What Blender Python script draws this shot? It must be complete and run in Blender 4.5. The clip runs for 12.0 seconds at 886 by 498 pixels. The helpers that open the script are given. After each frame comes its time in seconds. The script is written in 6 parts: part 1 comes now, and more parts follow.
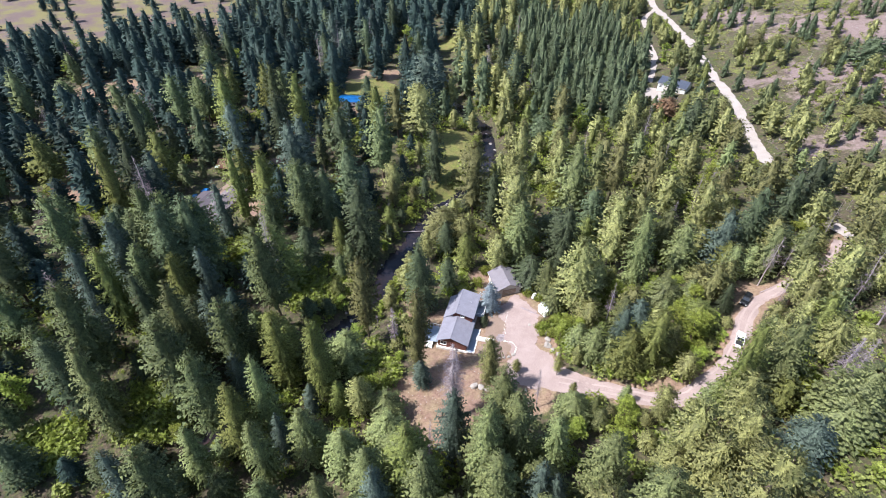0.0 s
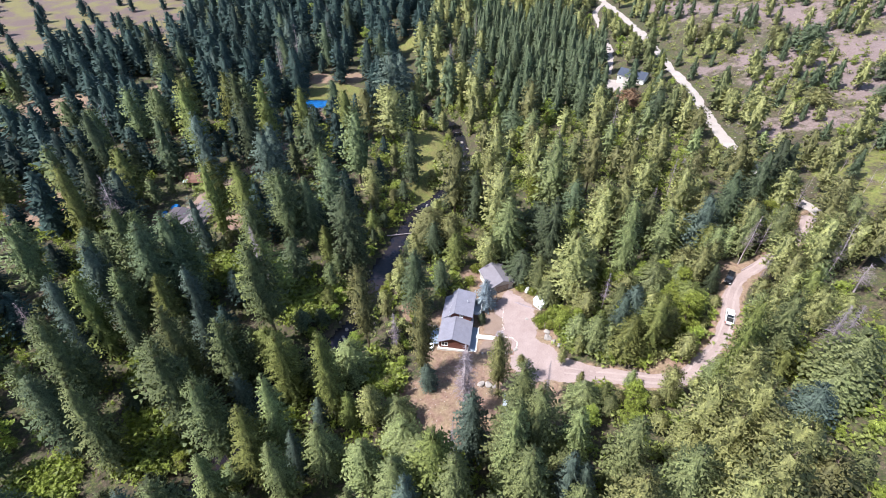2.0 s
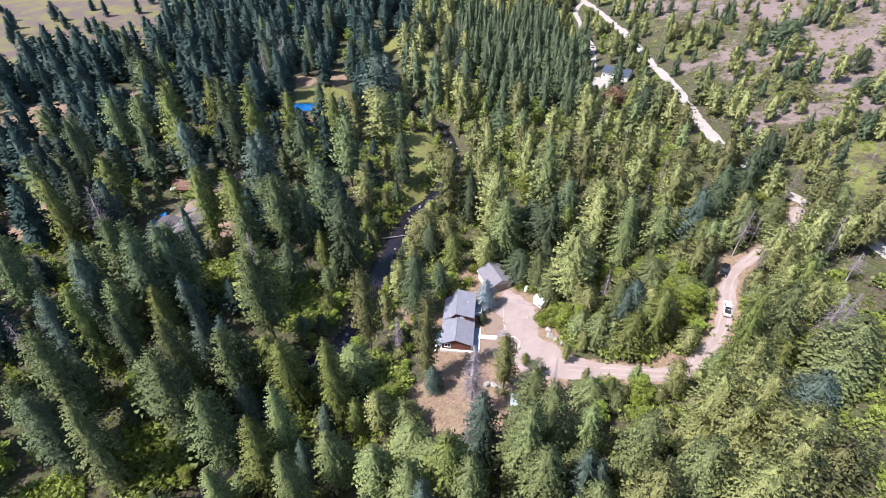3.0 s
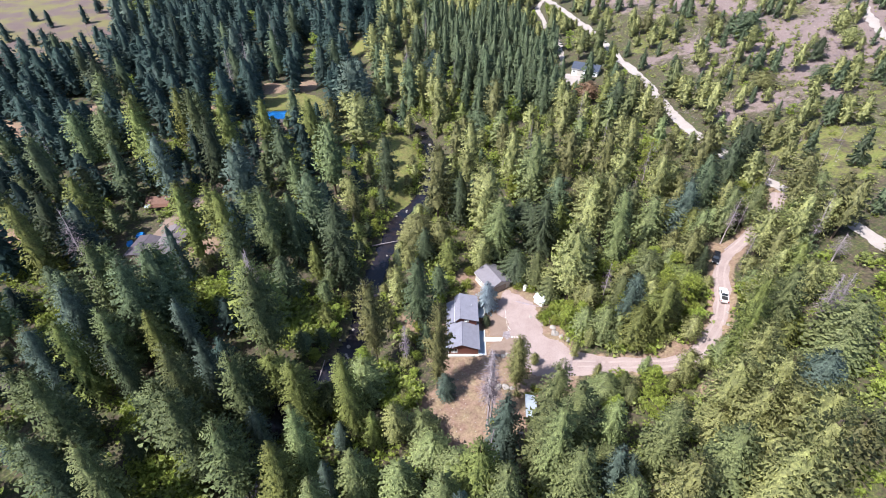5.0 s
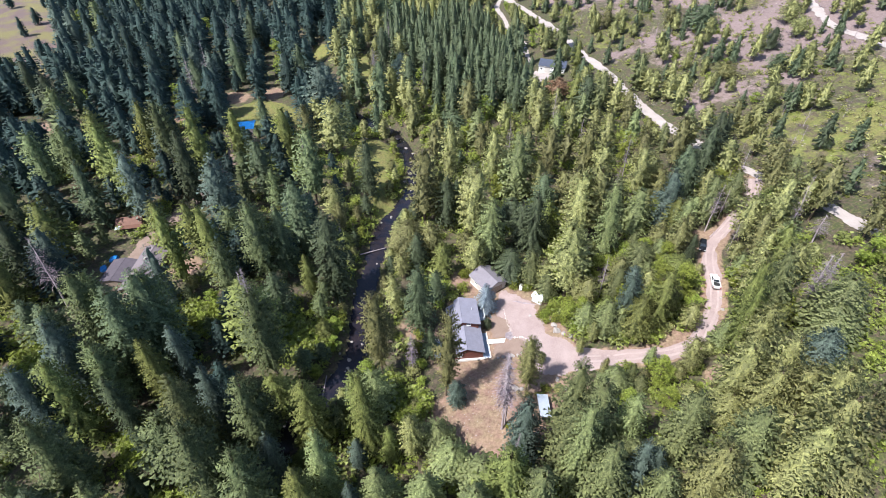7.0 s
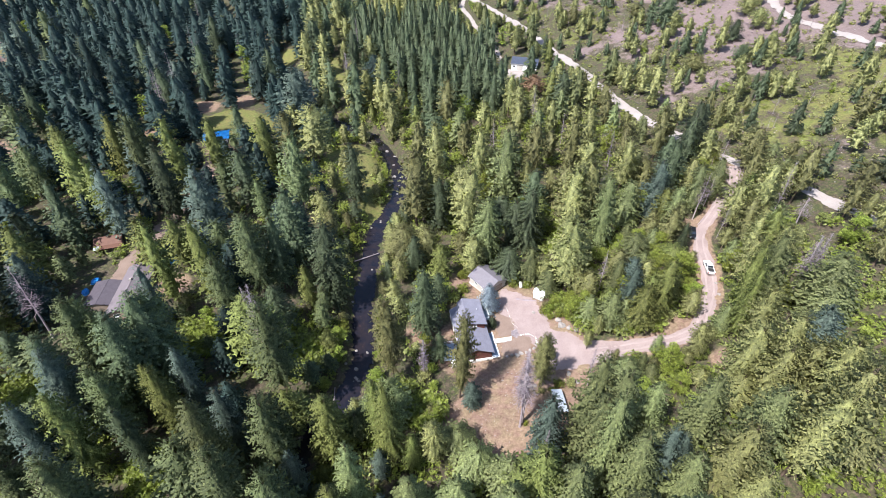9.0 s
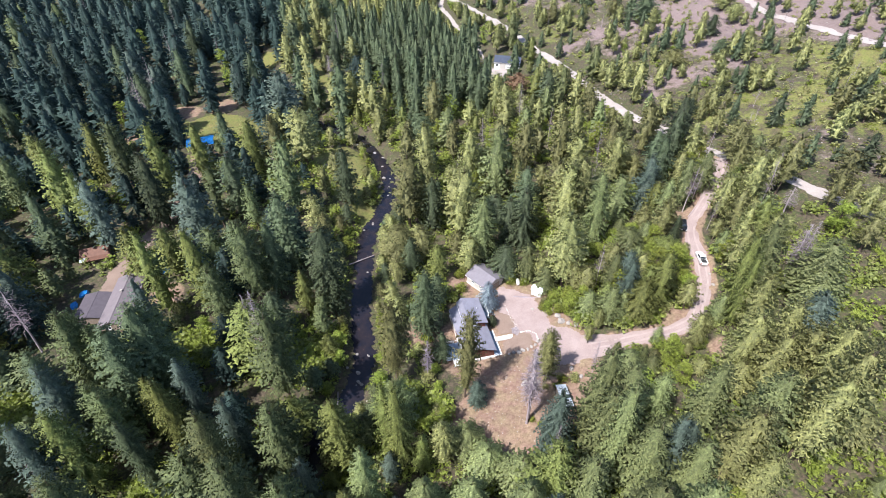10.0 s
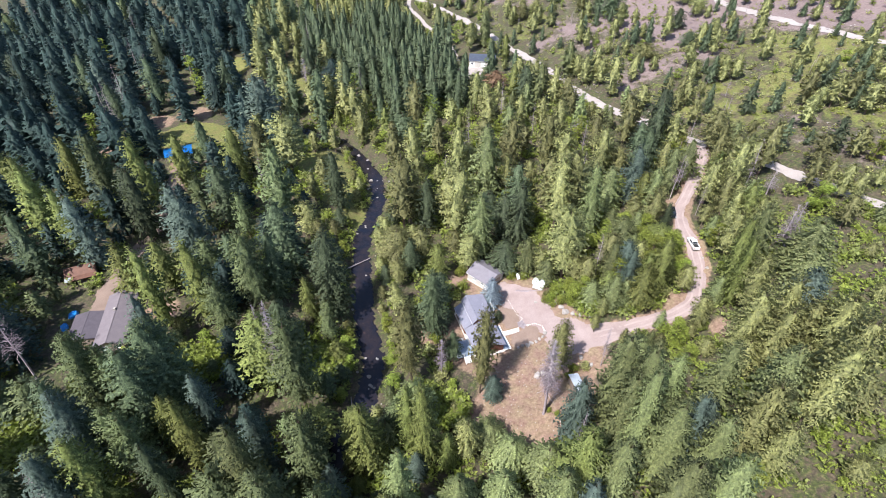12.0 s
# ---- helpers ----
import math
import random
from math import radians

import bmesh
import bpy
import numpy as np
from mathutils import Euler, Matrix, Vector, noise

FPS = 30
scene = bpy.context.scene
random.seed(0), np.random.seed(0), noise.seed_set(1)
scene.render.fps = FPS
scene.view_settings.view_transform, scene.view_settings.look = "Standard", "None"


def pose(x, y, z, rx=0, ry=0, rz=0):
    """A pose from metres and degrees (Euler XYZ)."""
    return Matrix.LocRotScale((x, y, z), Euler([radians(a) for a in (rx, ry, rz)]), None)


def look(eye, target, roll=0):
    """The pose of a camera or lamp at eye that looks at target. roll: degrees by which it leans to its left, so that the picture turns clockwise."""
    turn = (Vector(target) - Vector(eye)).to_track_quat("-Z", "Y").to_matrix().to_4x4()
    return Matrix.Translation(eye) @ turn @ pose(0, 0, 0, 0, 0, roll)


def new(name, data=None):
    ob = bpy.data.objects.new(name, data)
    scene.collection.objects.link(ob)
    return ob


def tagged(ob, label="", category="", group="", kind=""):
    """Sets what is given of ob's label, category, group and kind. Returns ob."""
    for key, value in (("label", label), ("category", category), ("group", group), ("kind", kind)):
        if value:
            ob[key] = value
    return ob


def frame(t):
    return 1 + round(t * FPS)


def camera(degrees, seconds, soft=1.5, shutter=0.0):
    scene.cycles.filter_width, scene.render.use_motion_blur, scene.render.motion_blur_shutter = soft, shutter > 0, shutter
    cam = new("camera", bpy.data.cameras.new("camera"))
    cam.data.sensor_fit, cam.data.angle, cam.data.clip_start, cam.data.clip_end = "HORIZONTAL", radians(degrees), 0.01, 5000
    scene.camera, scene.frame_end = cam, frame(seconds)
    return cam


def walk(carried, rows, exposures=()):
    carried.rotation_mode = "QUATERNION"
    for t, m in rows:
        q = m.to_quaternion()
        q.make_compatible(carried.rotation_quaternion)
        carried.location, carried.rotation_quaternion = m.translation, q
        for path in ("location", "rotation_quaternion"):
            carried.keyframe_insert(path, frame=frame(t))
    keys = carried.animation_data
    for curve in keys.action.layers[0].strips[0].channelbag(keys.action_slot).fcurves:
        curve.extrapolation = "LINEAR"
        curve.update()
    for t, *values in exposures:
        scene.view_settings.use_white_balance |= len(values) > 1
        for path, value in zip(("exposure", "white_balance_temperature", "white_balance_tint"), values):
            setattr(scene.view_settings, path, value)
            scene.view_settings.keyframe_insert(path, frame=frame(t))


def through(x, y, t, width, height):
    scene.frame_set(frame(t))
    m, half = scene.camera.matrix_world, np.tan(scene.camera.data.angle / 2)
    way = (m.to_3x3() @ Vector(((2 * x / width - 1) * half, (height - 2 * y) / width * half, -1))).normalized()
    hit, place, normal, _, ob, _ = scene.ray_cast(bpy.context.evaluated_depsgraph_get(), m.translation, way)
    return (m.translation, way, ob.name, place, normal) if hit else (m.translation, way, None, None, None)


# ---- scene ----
cam = camera(80.8, 12.0, soft=0.5)
METRES, EYE, TILT, LEAN, TURN = 60.0, 108.5, -40.0, 0.0, 0.0
ROWS = [
    (0.0, 0.0, 0.0, 0.0, -0.0, 0.0, 0.0),
    (0.5, -0.0413, 0.0005, 0.0014, -1.3, -0.02, 1.08),
    (1.0, -0.0831, 0.0024, 0.0041, -2.51, -0.07, 2.13),
    (1.5, -0.125, 0.0057, 0.0079, -3.63, -0.14, 3.07),
    (2.0, -0.1658, 0.0107, 0.0126, -4.78, -0.22, 4.01),
    (2.5, -0.2058, 0.0174, 0.0179, -5.85, -0.3, 4.88),
    (3.0, -0.2448, 0.0256, 0.0247, -6.84, -0.38, 5.71),
    (5.0, -0.3999, 0.0735, 0.068, -11.0, -0.96, 9.07),
    (5.5, -0.4366, 0.0889, 0.0813, -12.03, -1.15, 9.86),
    (6.0, -0.473, 0.1041, 0.0941, -13.17, -1.35, 10.75),
    (6.5, -0.5082, 0.1186, 0.1072, -14.38, -1.59, 11.72),
    (7.0, -0.5454, 0.133, 0.1201, -15.5, -1.83, 12.59),
    (9.0, -0.6942, 0.1912, 0.1709, -19.7, -2.87, 15.71),
    (9.5, -0.7315, 0.2062, 0.1841, -20.96, -3.24, 16.61),
    (10.0, -0.7677, 0.2199, 0.1962, -22.14, -3.6, 17.48),
    (10.5, -0.8052, 0.2337, 0.2083, -23.25, -3.94, 18.25),
    (11.0, -0.8426, 0.2474, 0.2204, -24.33, -4.29, 18.99),
    (11.5, -0.8804, 0.261, 0.2329, -25.32, -4.62, 19.64),
    (12.0, -0.9179, 0.2752, 0.2459, -26.3, -4.95, 20.28),
]
walk(cam, [(t, pose(0, 0, EYE, TILT, LEAN, TURN) @ pose(METRES * x, METRES * y, METRES * z, 90 + pitch, roll, yaw)) for t, x, y, z, yaw, pitch, roll in ROWS],
     exposures=[(0.0, 0.9, 6180, 11.0), (12.0, 0.9, 6180, 11.0)])

# ---- daylight: high summer sun from the valley's left, clear sky ----
SUN_AZ, SUN_EL = 255.0, 56.0
world = bpy.data.worlds.new("sky")
scene.world = world
world.use_nodes = True
sky = world.node_tree.nodes.new("ShaderNodeTexSky")
sky.sky_type, sky.sun_disc = "NISHITA", False
sky.sun_elevation, sky.sun_rotation = radians(SUN_EL), radians(SUN_AZ)
world.node_tree.nodes["Background"].inputs["Strength"].default_value = 0.12
world.node_tree.links.new(sky.outputs["Color"], world.node_tree.nodes["Background"].inputs["Color"])
sun = new("sun", bpy.data.lights.new("sun", "SUN"))
sun.data.energy, sun.data.angle, sun.data.color = 4.8, radians(0.5), (1.0, 0.96, 0.91)
sun_from = Vector((math.sin(radians(SUN_AZ)) * math.cos(radians(SUN_EL)), math.cos(radians(SUN_AZ)) * math.cos(radians(SUN_EL)), math.sin(radians(SUN_EL))))
sun.matrix_world = look(sun_from * 300, (0, 0, 0))


# ---- materials ----
def node(nt, kind, **values):
    n = nt.nodes.new(kind)
    for key, value in values.items():
        n.inputs[key.replace("_", " ")].default_value = value
    return n


def noise_tex(nt, scale, detail=4.0, rough=0.6):
    coords = nt.nodes.new("ShaderNodeNewGeometry")
    n = node(nt, "ShaderNodeTexNoise", Scale=scale, Detail=detail, Roughness=rough)
    nt.links.new(coords.outputs["Position"], n.inputs["Vector"])
    return n.outputs["Fac"]


def ramp(nt, fac, stops):
    r = nt.nodes.new("ShaderNodeValToRGB")
    while len(r.color_ramp.elements) < len(stops):
        r.color_ramp.elements.new(0.5)
    for e, (at, colour) in zip(r.color_ramp.elements, stops):
        e.position, e.color = at, (*colour, 1)
    nt.links.new(fac, r.inputs["Fac"])
    return r.outputs["Color"]


def mix(nt, fac, a, b, blend="MIX"):
    m = nt.nodes.new("ShaderNodeMix")
    m.data_type, m.blend_type = "RGBA", blend
    for sock, v in ((m.inputs[0], fac), (m.inputs[6], a), (m.inputs[7], b)):
        if isinstance(v, (int, float)):
            sock.default_value = v
        elif isinstance(v, tuple):
            sock.default_value = (*v, 1)
        else:
            nt.links.new(v, sock)
    return m.outputs[2]


def value(nt, op, a, b=0.0, clamp=True):
    m = nt.nodes.new("ShaderNodeMath")
    m.operation, m.use_clamp = op, clamp
    for sock, v in zip(m.inputs, (a, b)):
        if isinstance(v, (int, float)):
            sock.default_value = v
        else:
            nt.links.new(v, sock)
    return m.outputs[0]


def material(name, roughness=0.8, metallic=0.0):
    m = bpy.data.materials.new(name)
    m.use_nodes = True
    nt = m.node_tree
    b = nt.nodes["Principled BSDF"]
    b.inputs["Roughness"].default_value, b.inputs["Metallic"].default_value = roughness, metallic
    return m, nt, b


def bump(nt, b, height, strength, distance):
    n = node(nt, "ShaderNodeBump", Strength=strength, Distance=distance)
    nt.links.new(height, n.inputs["Height"])
    nt.links.new(n.outputs["Normal"], b.inputs["Normal"])


def surface(name, dark, light, scale, roughness=0.8, metallic=0.0, fine=None, bumped=0.0, vary=0.0):
    """A surface of two tones in broad stains and fine grain; vary: brightness from piece to piece."""
    m, nt, b = material(name, roughness, metallic)
    broad = ramp(nt, noise_tex(nt, scale), [(0.3, dark), (0.7, light)])
    grain = noise_tex(nt, fine or scale * 9, 6.0, 0.7)
    colour = mix(nt, 0.55, broad, ramp(nt, grain, [(0.25, tuple(c * 0.7 for c in dark)), (0.75, tuple(min(1, c * 1.18) for c in light))]), "MIX")
    if vary:
        info = nt.nodes.new("ShaderNodeObjectInfo")
        hsv = nt.nodes.new("ShaderNodeHueSaturation")
        nt.links.new(value(nt, "MULTIPLY_ADD", info.outputs["Random"], vary, False), hsv.inputs["Value"])
        hsv.inputs["Value"].links[0].from_node.inputs[2].default_value = 1 - vary / 2
        nt.links.new(colour, hsv.inputs["Color"])
        colour = hsv.outputs["Color"]
    nt.links.new(colour, b.inputs["Base Color"])
    if bumped:
        bump(nt, b, grain, 0.6, bumped)
    return m


def foliage(name, dark, light, hue=0.02, tone=0.5, through=0.3, gaps=0.0):
    """Needles or leaves: tones from tree to tree and from spray to spray, partly letting light through."""
    m, nt, b = material(name, 0.62)
    b.inputs["Specular IOR Level"].default_value = 0.25
    info, geo = nt.nodes.new("ShaderNodeObjectInfo"), nt.nodes.new("ShaderNodeNewGeometry")
    low, high = (tuple(a + (b - a) * k for a, b in zip(dark, light)) for k in (0.34, 0.66))
    colour = ramp(nt, geo.outputs["Random Per Island"], [(0.0, low), (1.0, high)])
    colour = mix(nt, 0.9, colour, mix(nt, 1.0, colour, ramp(nt, noise_tex(nt, 4.2, 4.0, 0.85), [(0.36, (0.42, 0.44, 0.46)), (0.64, (1.50, 1.50, 1.40))]), "MULTIPLY"))
    # Coarse mottling: shading of the leaf clumps is put into the colour.
    colour = mix(nt, 0.75, colour, mix(nt, 1.0, colour, ramp(nt, noise_tex(nt, 1.1, 3.0, 0.7), [(0.38, (0.50, 0.52, 0.54)), (0.62, (1.40, 1.40, 1.30))]), "MULTIPLY"))
    stand = noise_tex(nt, 0.085, 2.0)
    hsv = nt.nodes.new("ShaderNodeHueSaturation")
    both = value(nt, "ADD", value(nt, "MULTIPLY", info.outputs["Random"], 0.72), value(nt, "MULTIPLY", stand, 0.28))
    shift = value(nt, "MULTIPLY_ADD", both, hue * 2)
    shift.node.inputs[2].default_value = 0.5 - hue
    bright = value(nt, "MULTIPLY_ADD", both, tone * 2, False)
    bright.node.inputs[2].default_value = 1 - tone
    nt.links.new(shift, hsv.inputs["Hue"])
    nt.links.new(bright, hsv.inputs["Value"])
    nt.links.new(colour, hsv.inputs["Color"])
    nt.links.new(hsv.outputs["Color"], b.inputs["Base Color"])
    thin = nt.nodes.new("ShaderNodeBsdfTranslucent")
    nt.links.new(hsv.outputs["Color"], thin.inputs["Color"])
    blend = nt.nodes.new("ShaderNodeMixShader")
    blend.inputs[0].default_value = through
    nt.links.new(b.outputs[0], blend.inputs[1])
    nt.links.new(thin.outputs[0], blend.inputs[2])
    if not gaps:
        nt.links.new(blend.outputs[0], nt.nodes["Material Output"].inputs["Surface"])
        return m
    # gaps between the leaves of a spray
    lace = nt.nodes.new("ShaderNodeMixShader")
    nt.links.new(value(nt, "LESS_THAN", noise_tex(nt, 5.0, 4.0, 0.8), gaps), lace.inputs[0])
    nt.links.new(blend.outputs[0], lace.inputs[1])
    nt.links.new(nt.nodes.new("ShaderNodeBsdfTransparent").outputs[0], lace.inputs[2])
    nt.links.new(lace.outputs[0], nt.nodes["Material Output"].inputs["Surface"])
    return m


def ground_material():
    m, nt, b = material("forest_floor", 0.95)
    def attr(name):
        a = nt.nodes.new("ShaderNodeAttribute")
        a.attribute_name = name
        return a.outputs["Fac"]
    grain, clod, broad = noise_tex(nt, 1.3, 8.0, 0.8), noise_tex(nt, 0.32, 6.0, 0.72), noise_tex(nt, 0.06, 3.0)
    litter = ramp(nt, grain, [(0.34, (0.030, 0.024, 0.016)), (0.5, (0.070, 0.054, 0.036)), (0.68, (0.170, 0.128, 0.090))])
    herb = ramp(nt, grain, [(0.36, (0.022, 0.030, 0.010)), (0.52, (0.058, 0.070, 0.020)), (0.66, (0.150, 0.160, 0.044))])
    floor_mix = mix(nt, ramp(nt, mix(nt, 0.5, clod, noise_tex(nt, 0.8, 6.0, 0.75)), [(0.46, (0, 0, 0)), (0.55, (1, 1, 1))]), litter, herb)
    meadow = mix(nt, ramp(nt, clod, [(0.35, (0, 0, 0)), (0.65, (1, 1, 1))]),
                 ramp(nt, grain, [(0.34, (0.072, 0.064, 0.022)), (0.64, (0.225, 0.188, 0.068))]),
                 ramp(nt, grain, [(0.34, (0.058, 0.076, 0.016)), (0.64, (0.200, 0.222, 0.052))]))
    soil = mix(nt, ramp(nt, clod, [(0.4, (0, 0, 0)), (0.62, (1, 1, 1))]),
               ramp(nt, grain, [(0.34, (0.138, 0.078, 0.058)), (0.64, (0.298, 0.196, 0.152))]),
               ramp(nt, grain, [(0.34, (0.128, 0.088, 0.054)), (0.64, (0.335, 0.252, 0.160))]))
    soil = mix(nt, attr("slope"), soil, ramp(nt, grain, [(0.34, (0.112, 0.078, 0.074)), (0.64, (0.250, 0.190, 0.180))]))
    def zone(name, low, high):
        return ramp(nt, value(nt, "ADD", attr(name), value(nt, "MULTIPLY", value(nt, "SUBTRACT", clod, 0.5, False), 0.9, False), False), [(low, (0, 0, 0)), (high, (1, 1, 1))])
    colour = mix(nt, zone("meadow", 0.42, 0.58), floor_mix, meadow)
    colour = mix(nt, zone("bare", 0.42, 0.58), colour, soil)
    # Field soil and dry grass, darkened: a cloud's shade is put into the colour.
    shaded_steppe = mix(nt, ramp(nt, broad, [(0.42, (0, 0, 0)), (0.58, (1, 1, 1))]), ramp(nt, grain, [(0.3, (0.095, 0.062, 0.058)), (0.7, (0.165, 0.118, 0.106))]), ramp(nt, grain, [(0.3, (0.105, 0.095, 0.036)), (0.7, (0.190, 0.165, 0.066))]))
    colour = mix(nt, attr("shaded_steppe"), colour, shaded_steppe)
    colour = mix(nt, 0.35, colour, mix(nt, 1.0, colour, ramp(nt, broad, [(0.3, (0.7, 0.7, 0.7)), (0.7, (1.25, 1.2, 1.15))]), "MULTIPLY"))
    nt.links.new(colour, b.inputs["Base Color"])
    bump(nt, b, grain, 0.8, 0.25)
    return m


FLOOR = ground_material()
DIRT = surface("packed_dirt", (0.225, 0.160, 0.148), (0.365, 0.288, 0.272), 0.3, 0.95, fine=6.0, bumped=0.04)
GRAVEL = surface("pale_gravel", (0.270, 0.232, 0.215), (0.400, 0.352, 0.330), 0.3, 0.95, fine=5.0, bumped=0.05)
# Soil of the raked beds; also gives the left lane its painted-in shade.
SOIL = surface("raked_and_shaded_soil", (0.178, 0.122, 0.096), (0.259, 0.189, 0.152), 0.5, 0.95, fine=5.0, bumped=0.04)
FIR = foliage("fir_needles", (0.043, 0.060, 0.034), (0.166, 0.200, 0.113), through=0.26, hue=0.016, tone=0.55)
# Lighter fir green; the right side's brighter sunlight is put into the colour.
SUNLIT_FIR = foliage("sunlit_fir_needles", (0.108, 0.131, 0.057), (0.322, 0.348, 0.156), through=0.26, hue=0.018, tone=0.5)
# Fir needles dimmed and blued: the far wood's cloud shade is in the colour.
SHADED_FIR = foliage("shaded_fir_needles", (0.018, 0.033, 0.032), (0.065, 0.104, 0.094), through=0.26, hue=0.01)
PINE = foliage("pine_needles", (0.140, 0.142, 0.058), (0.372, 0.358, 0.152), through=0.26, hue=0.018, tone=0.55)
BLUE = foliage("spruce_needles", (0.066, 0.094, 0.080), (0.190, 0.240, 0.205), tone=0.25)
SILVER = foliage("silver_blue_needles", (0.150, 0.198, 0.235), (0.374, 0.431, 0.509), tone=0.15)
# Pine needles in deeper green, with the left wood's shade put in.
SHADED_PINE = foliage("shaded_pine_needles", (0.070, 0.088, 0.040), (0.220, 0.252, 0.120), through=0.26, hue=0.018, tone=0.5)
LARCH = foliage("larch_needles", (0.108, 0.124, 0.036), (0.285, 0.300, 0.100), tone=0.3, through=0.26)
DEAD = foliage("dead_grey_twigs", (0.150, 0.108, 0.135), (0.350, 0.275, 0.330), tone=0.25, through=0.1, gaps=0.53)
RUTS = surface("worn_wheel_ruts", (0.275, 0.210, 0.194), (0.390, 0.314, 0.296), 0.5, 0.95, fine=6.0, bumped=0.03)
SHINGLE_ROSE = surface("worn_rose_brown_shingles", (0.125, 0.104, 0.115), (0.200, 0.168, 0.180), 0.8, 0.9, fine=9.0, bumped=0.02)
SHINGLE_DARK = surface("dark_brown_shingles", (0.060, 0.050, 0.062), (0.105, 0.088, 0.105), 0.8, 0.9, fine=9.0, bumped=0.02)
LEAF = foliage("broad_leaves", (0.135, 0.172, 0.030), (0.360, 0.400, 0.088), tone=0.35, through=0.42, gaps=0.46)
RUST = foliage("dying_needles", (0.16, 0.085, 0.06), (0.33, 0.20, 0.14), tone=0.3)
TWIG = surface("dead_twigs", (0.221, 0.178, 0.191), (0.391, 0.327, 0.340), 1.5, 0.9, vary=0.3)
BARK = surface("bark", (0.055, 0.038, 0.028), (0.15, 0.105, 0.075), 1.3, 0.95, bumped=0.03, vary=0.4)
PALE_ROCK = surface("pale_fieldstone", (0.42, 0.38, 0.34), (0.66, 0.60, 0.55), 1.1, 0.9, bumped=0.04, vary=0.3)
FLAGS = surface("pink_grey_flagstone", (0.19, 0.16, 0.175), (0.33, 0.28, 0.29), 1.6, 0.85, fine=7.0, vary=0.35)
ROCK = surface("granite", (0.200, 0.178, 0.165), (0.400, 0.360, 0.330), 1.1, 0.9, bumped=0.05, vary=0.3)
SHINGLE = surface("grey_shingles", (0.158, 0.156, 0.194), (0.240, 0.234, 0.288), 0.8, 0.9, fine=9.0, bumped=0.02)
SHINGLE_BROWN = surface("brown_grey_shingles", (0.150, 0.135, 0.154), (0.217, 0.199, 0.225), 0.8, 0.9, fine=9.0, bumped=0.02)
METAL_DARK = surface("slate_metal_sheet", (0.06, 0.07, 0.10), (0.10, 0.115, 0.155), 0.5, 0.42, 0.3)
METAL_PALE = surface("pale_metal_sheet", (0.425, 0.476, 0.527), (0.612, 0.646, 0.680), 0.7, 0.38, 0.4)
RUSTY = surface("rusty_metal_sheet", (0.088, 0.040, 0.028), (0.176, 0.084, 0.056), 0.9, 0.7, 0.2)
SIDING_RED = surface("red_cedar_siding", (0.088, 0.026, 0.018), (0.160, 0.052, 0.036), 0.9, 0.75, fine=6.0)
SIDING_PALE = surface("pale_siding", (0.425, 0.399, 0.365), (0.561, 0.527, 0.484), 0.6, 0.7)
SIDING_TAN = surface("tan_siding", (0.240, 0.176, 0.136), (0.336, 0.264, 0.208), 0.6, 0.75)
WHITE = surface("white_paint", (0.70, 0.70, 0.69), (0.86, 0.86, 0.85), 1.2, 0.5)
DECK_BLUE = surface("blue_grey_deck_paint", (0.200, 0.248, 0.320), (0.304, 0.360, 0.432), 1.0, 0.6)
WOOD = surface("weathered_wood", (0.13, 0.10, 0.08), (0.27, 0.215, 0.17), 1.4, 0.85, fine=10.0, vary=0.3)
CONCRETE = surface("concrete", (0.527, 0.484, 0.442), (0.680, 0.637, 0.595), 0.8, 0.9)
TARP = surface("blue_tarpaulin", (0.007, 0.111, 0.357), (0.017, 0.221, 0.578), 0.9, 0.45)
BLACK_PAINT = surface("black_car_paint", (0.008, 0.009, 0.012), (0.02, 0.022, 0.028), 1.0, 0.18, 0.2)
WHITE_PAINT = surface("white_car_paint", (0.74, 0.74, 0.74), (0.84, 0.84, 0.84), 1.0, 0.22)
GREY_PAINT = surface("silver_car_paint", (0.42, 0.44, 0.47), (0.55, 0.57, 0.60), 1.0, 0.25, 0.5)
RUBBER = surface("rubber", (0.012, 0.012, 0.012), (0.035, 0.035, 0.035), 3.0, 0.85)
CHROME = surface("bright_metal", (0.5, 0.5, 0.5), (0.68, 0.68, 0.68), 3.0, 0.3, 0.9)
GLASS_DARK = surface("dark_window_glass", (0.012, 0.016, 0.022), (0.03, 0.038, 0.05), 0.7, 0.06)
LAMP_RED = surface("red_lamp_lens", (0.3, 0.01, 0.01), (0.5, 0.02, 0.02), 3.0, 0.25)
LAMP_CLEAR = surface("clear_lamp_lens", (0.6, 0.6, 0.6), (0.8, 0.8, 0.8), 3.0, 0.15)


def water_material():
    m, nt, b = material("creek_water", 0.12)
    colour = ramp(nt, noise_tex(nt, 0.35, 5.0), [(0.35, (0.008, 0.010, 0.018)), (0.65, (0.022, 0.017, 0.020)), (0.85, (0.09, 0.05, 0.045))])
    nt.links.new(colour, b.inputs["Base Color"])
    b.inputs["Specular IOR Level"].default_value = 0.3
    bump(nt, b, noise_tex(nt, 1.6, 5.0), 0.5, 0.12)
    return m


WATER = water_material()

# ---- the land: a creek in a flat valley floor, the hill rising beyond its right bank ----
VALLEY_Y = [-400, -60, 40, 83, 100, 125, 145, 165, 180, 200, 240, 300, 400, 600, 3000]
VALLEY_X = [-160, -110, -58, -36, -24, -10, -2, 8, 14, 20, 28, 34, 60, 110, 600]
RISE_D = [-900, -60, -20, 30, 40, 87, 100, 120, 140, 160, 180, 400, 3000]
RISE_Z = [2, 1, -0.6, -0.5, 0, 7, 9, 14, 20, 23.5, 28, 80, 500]
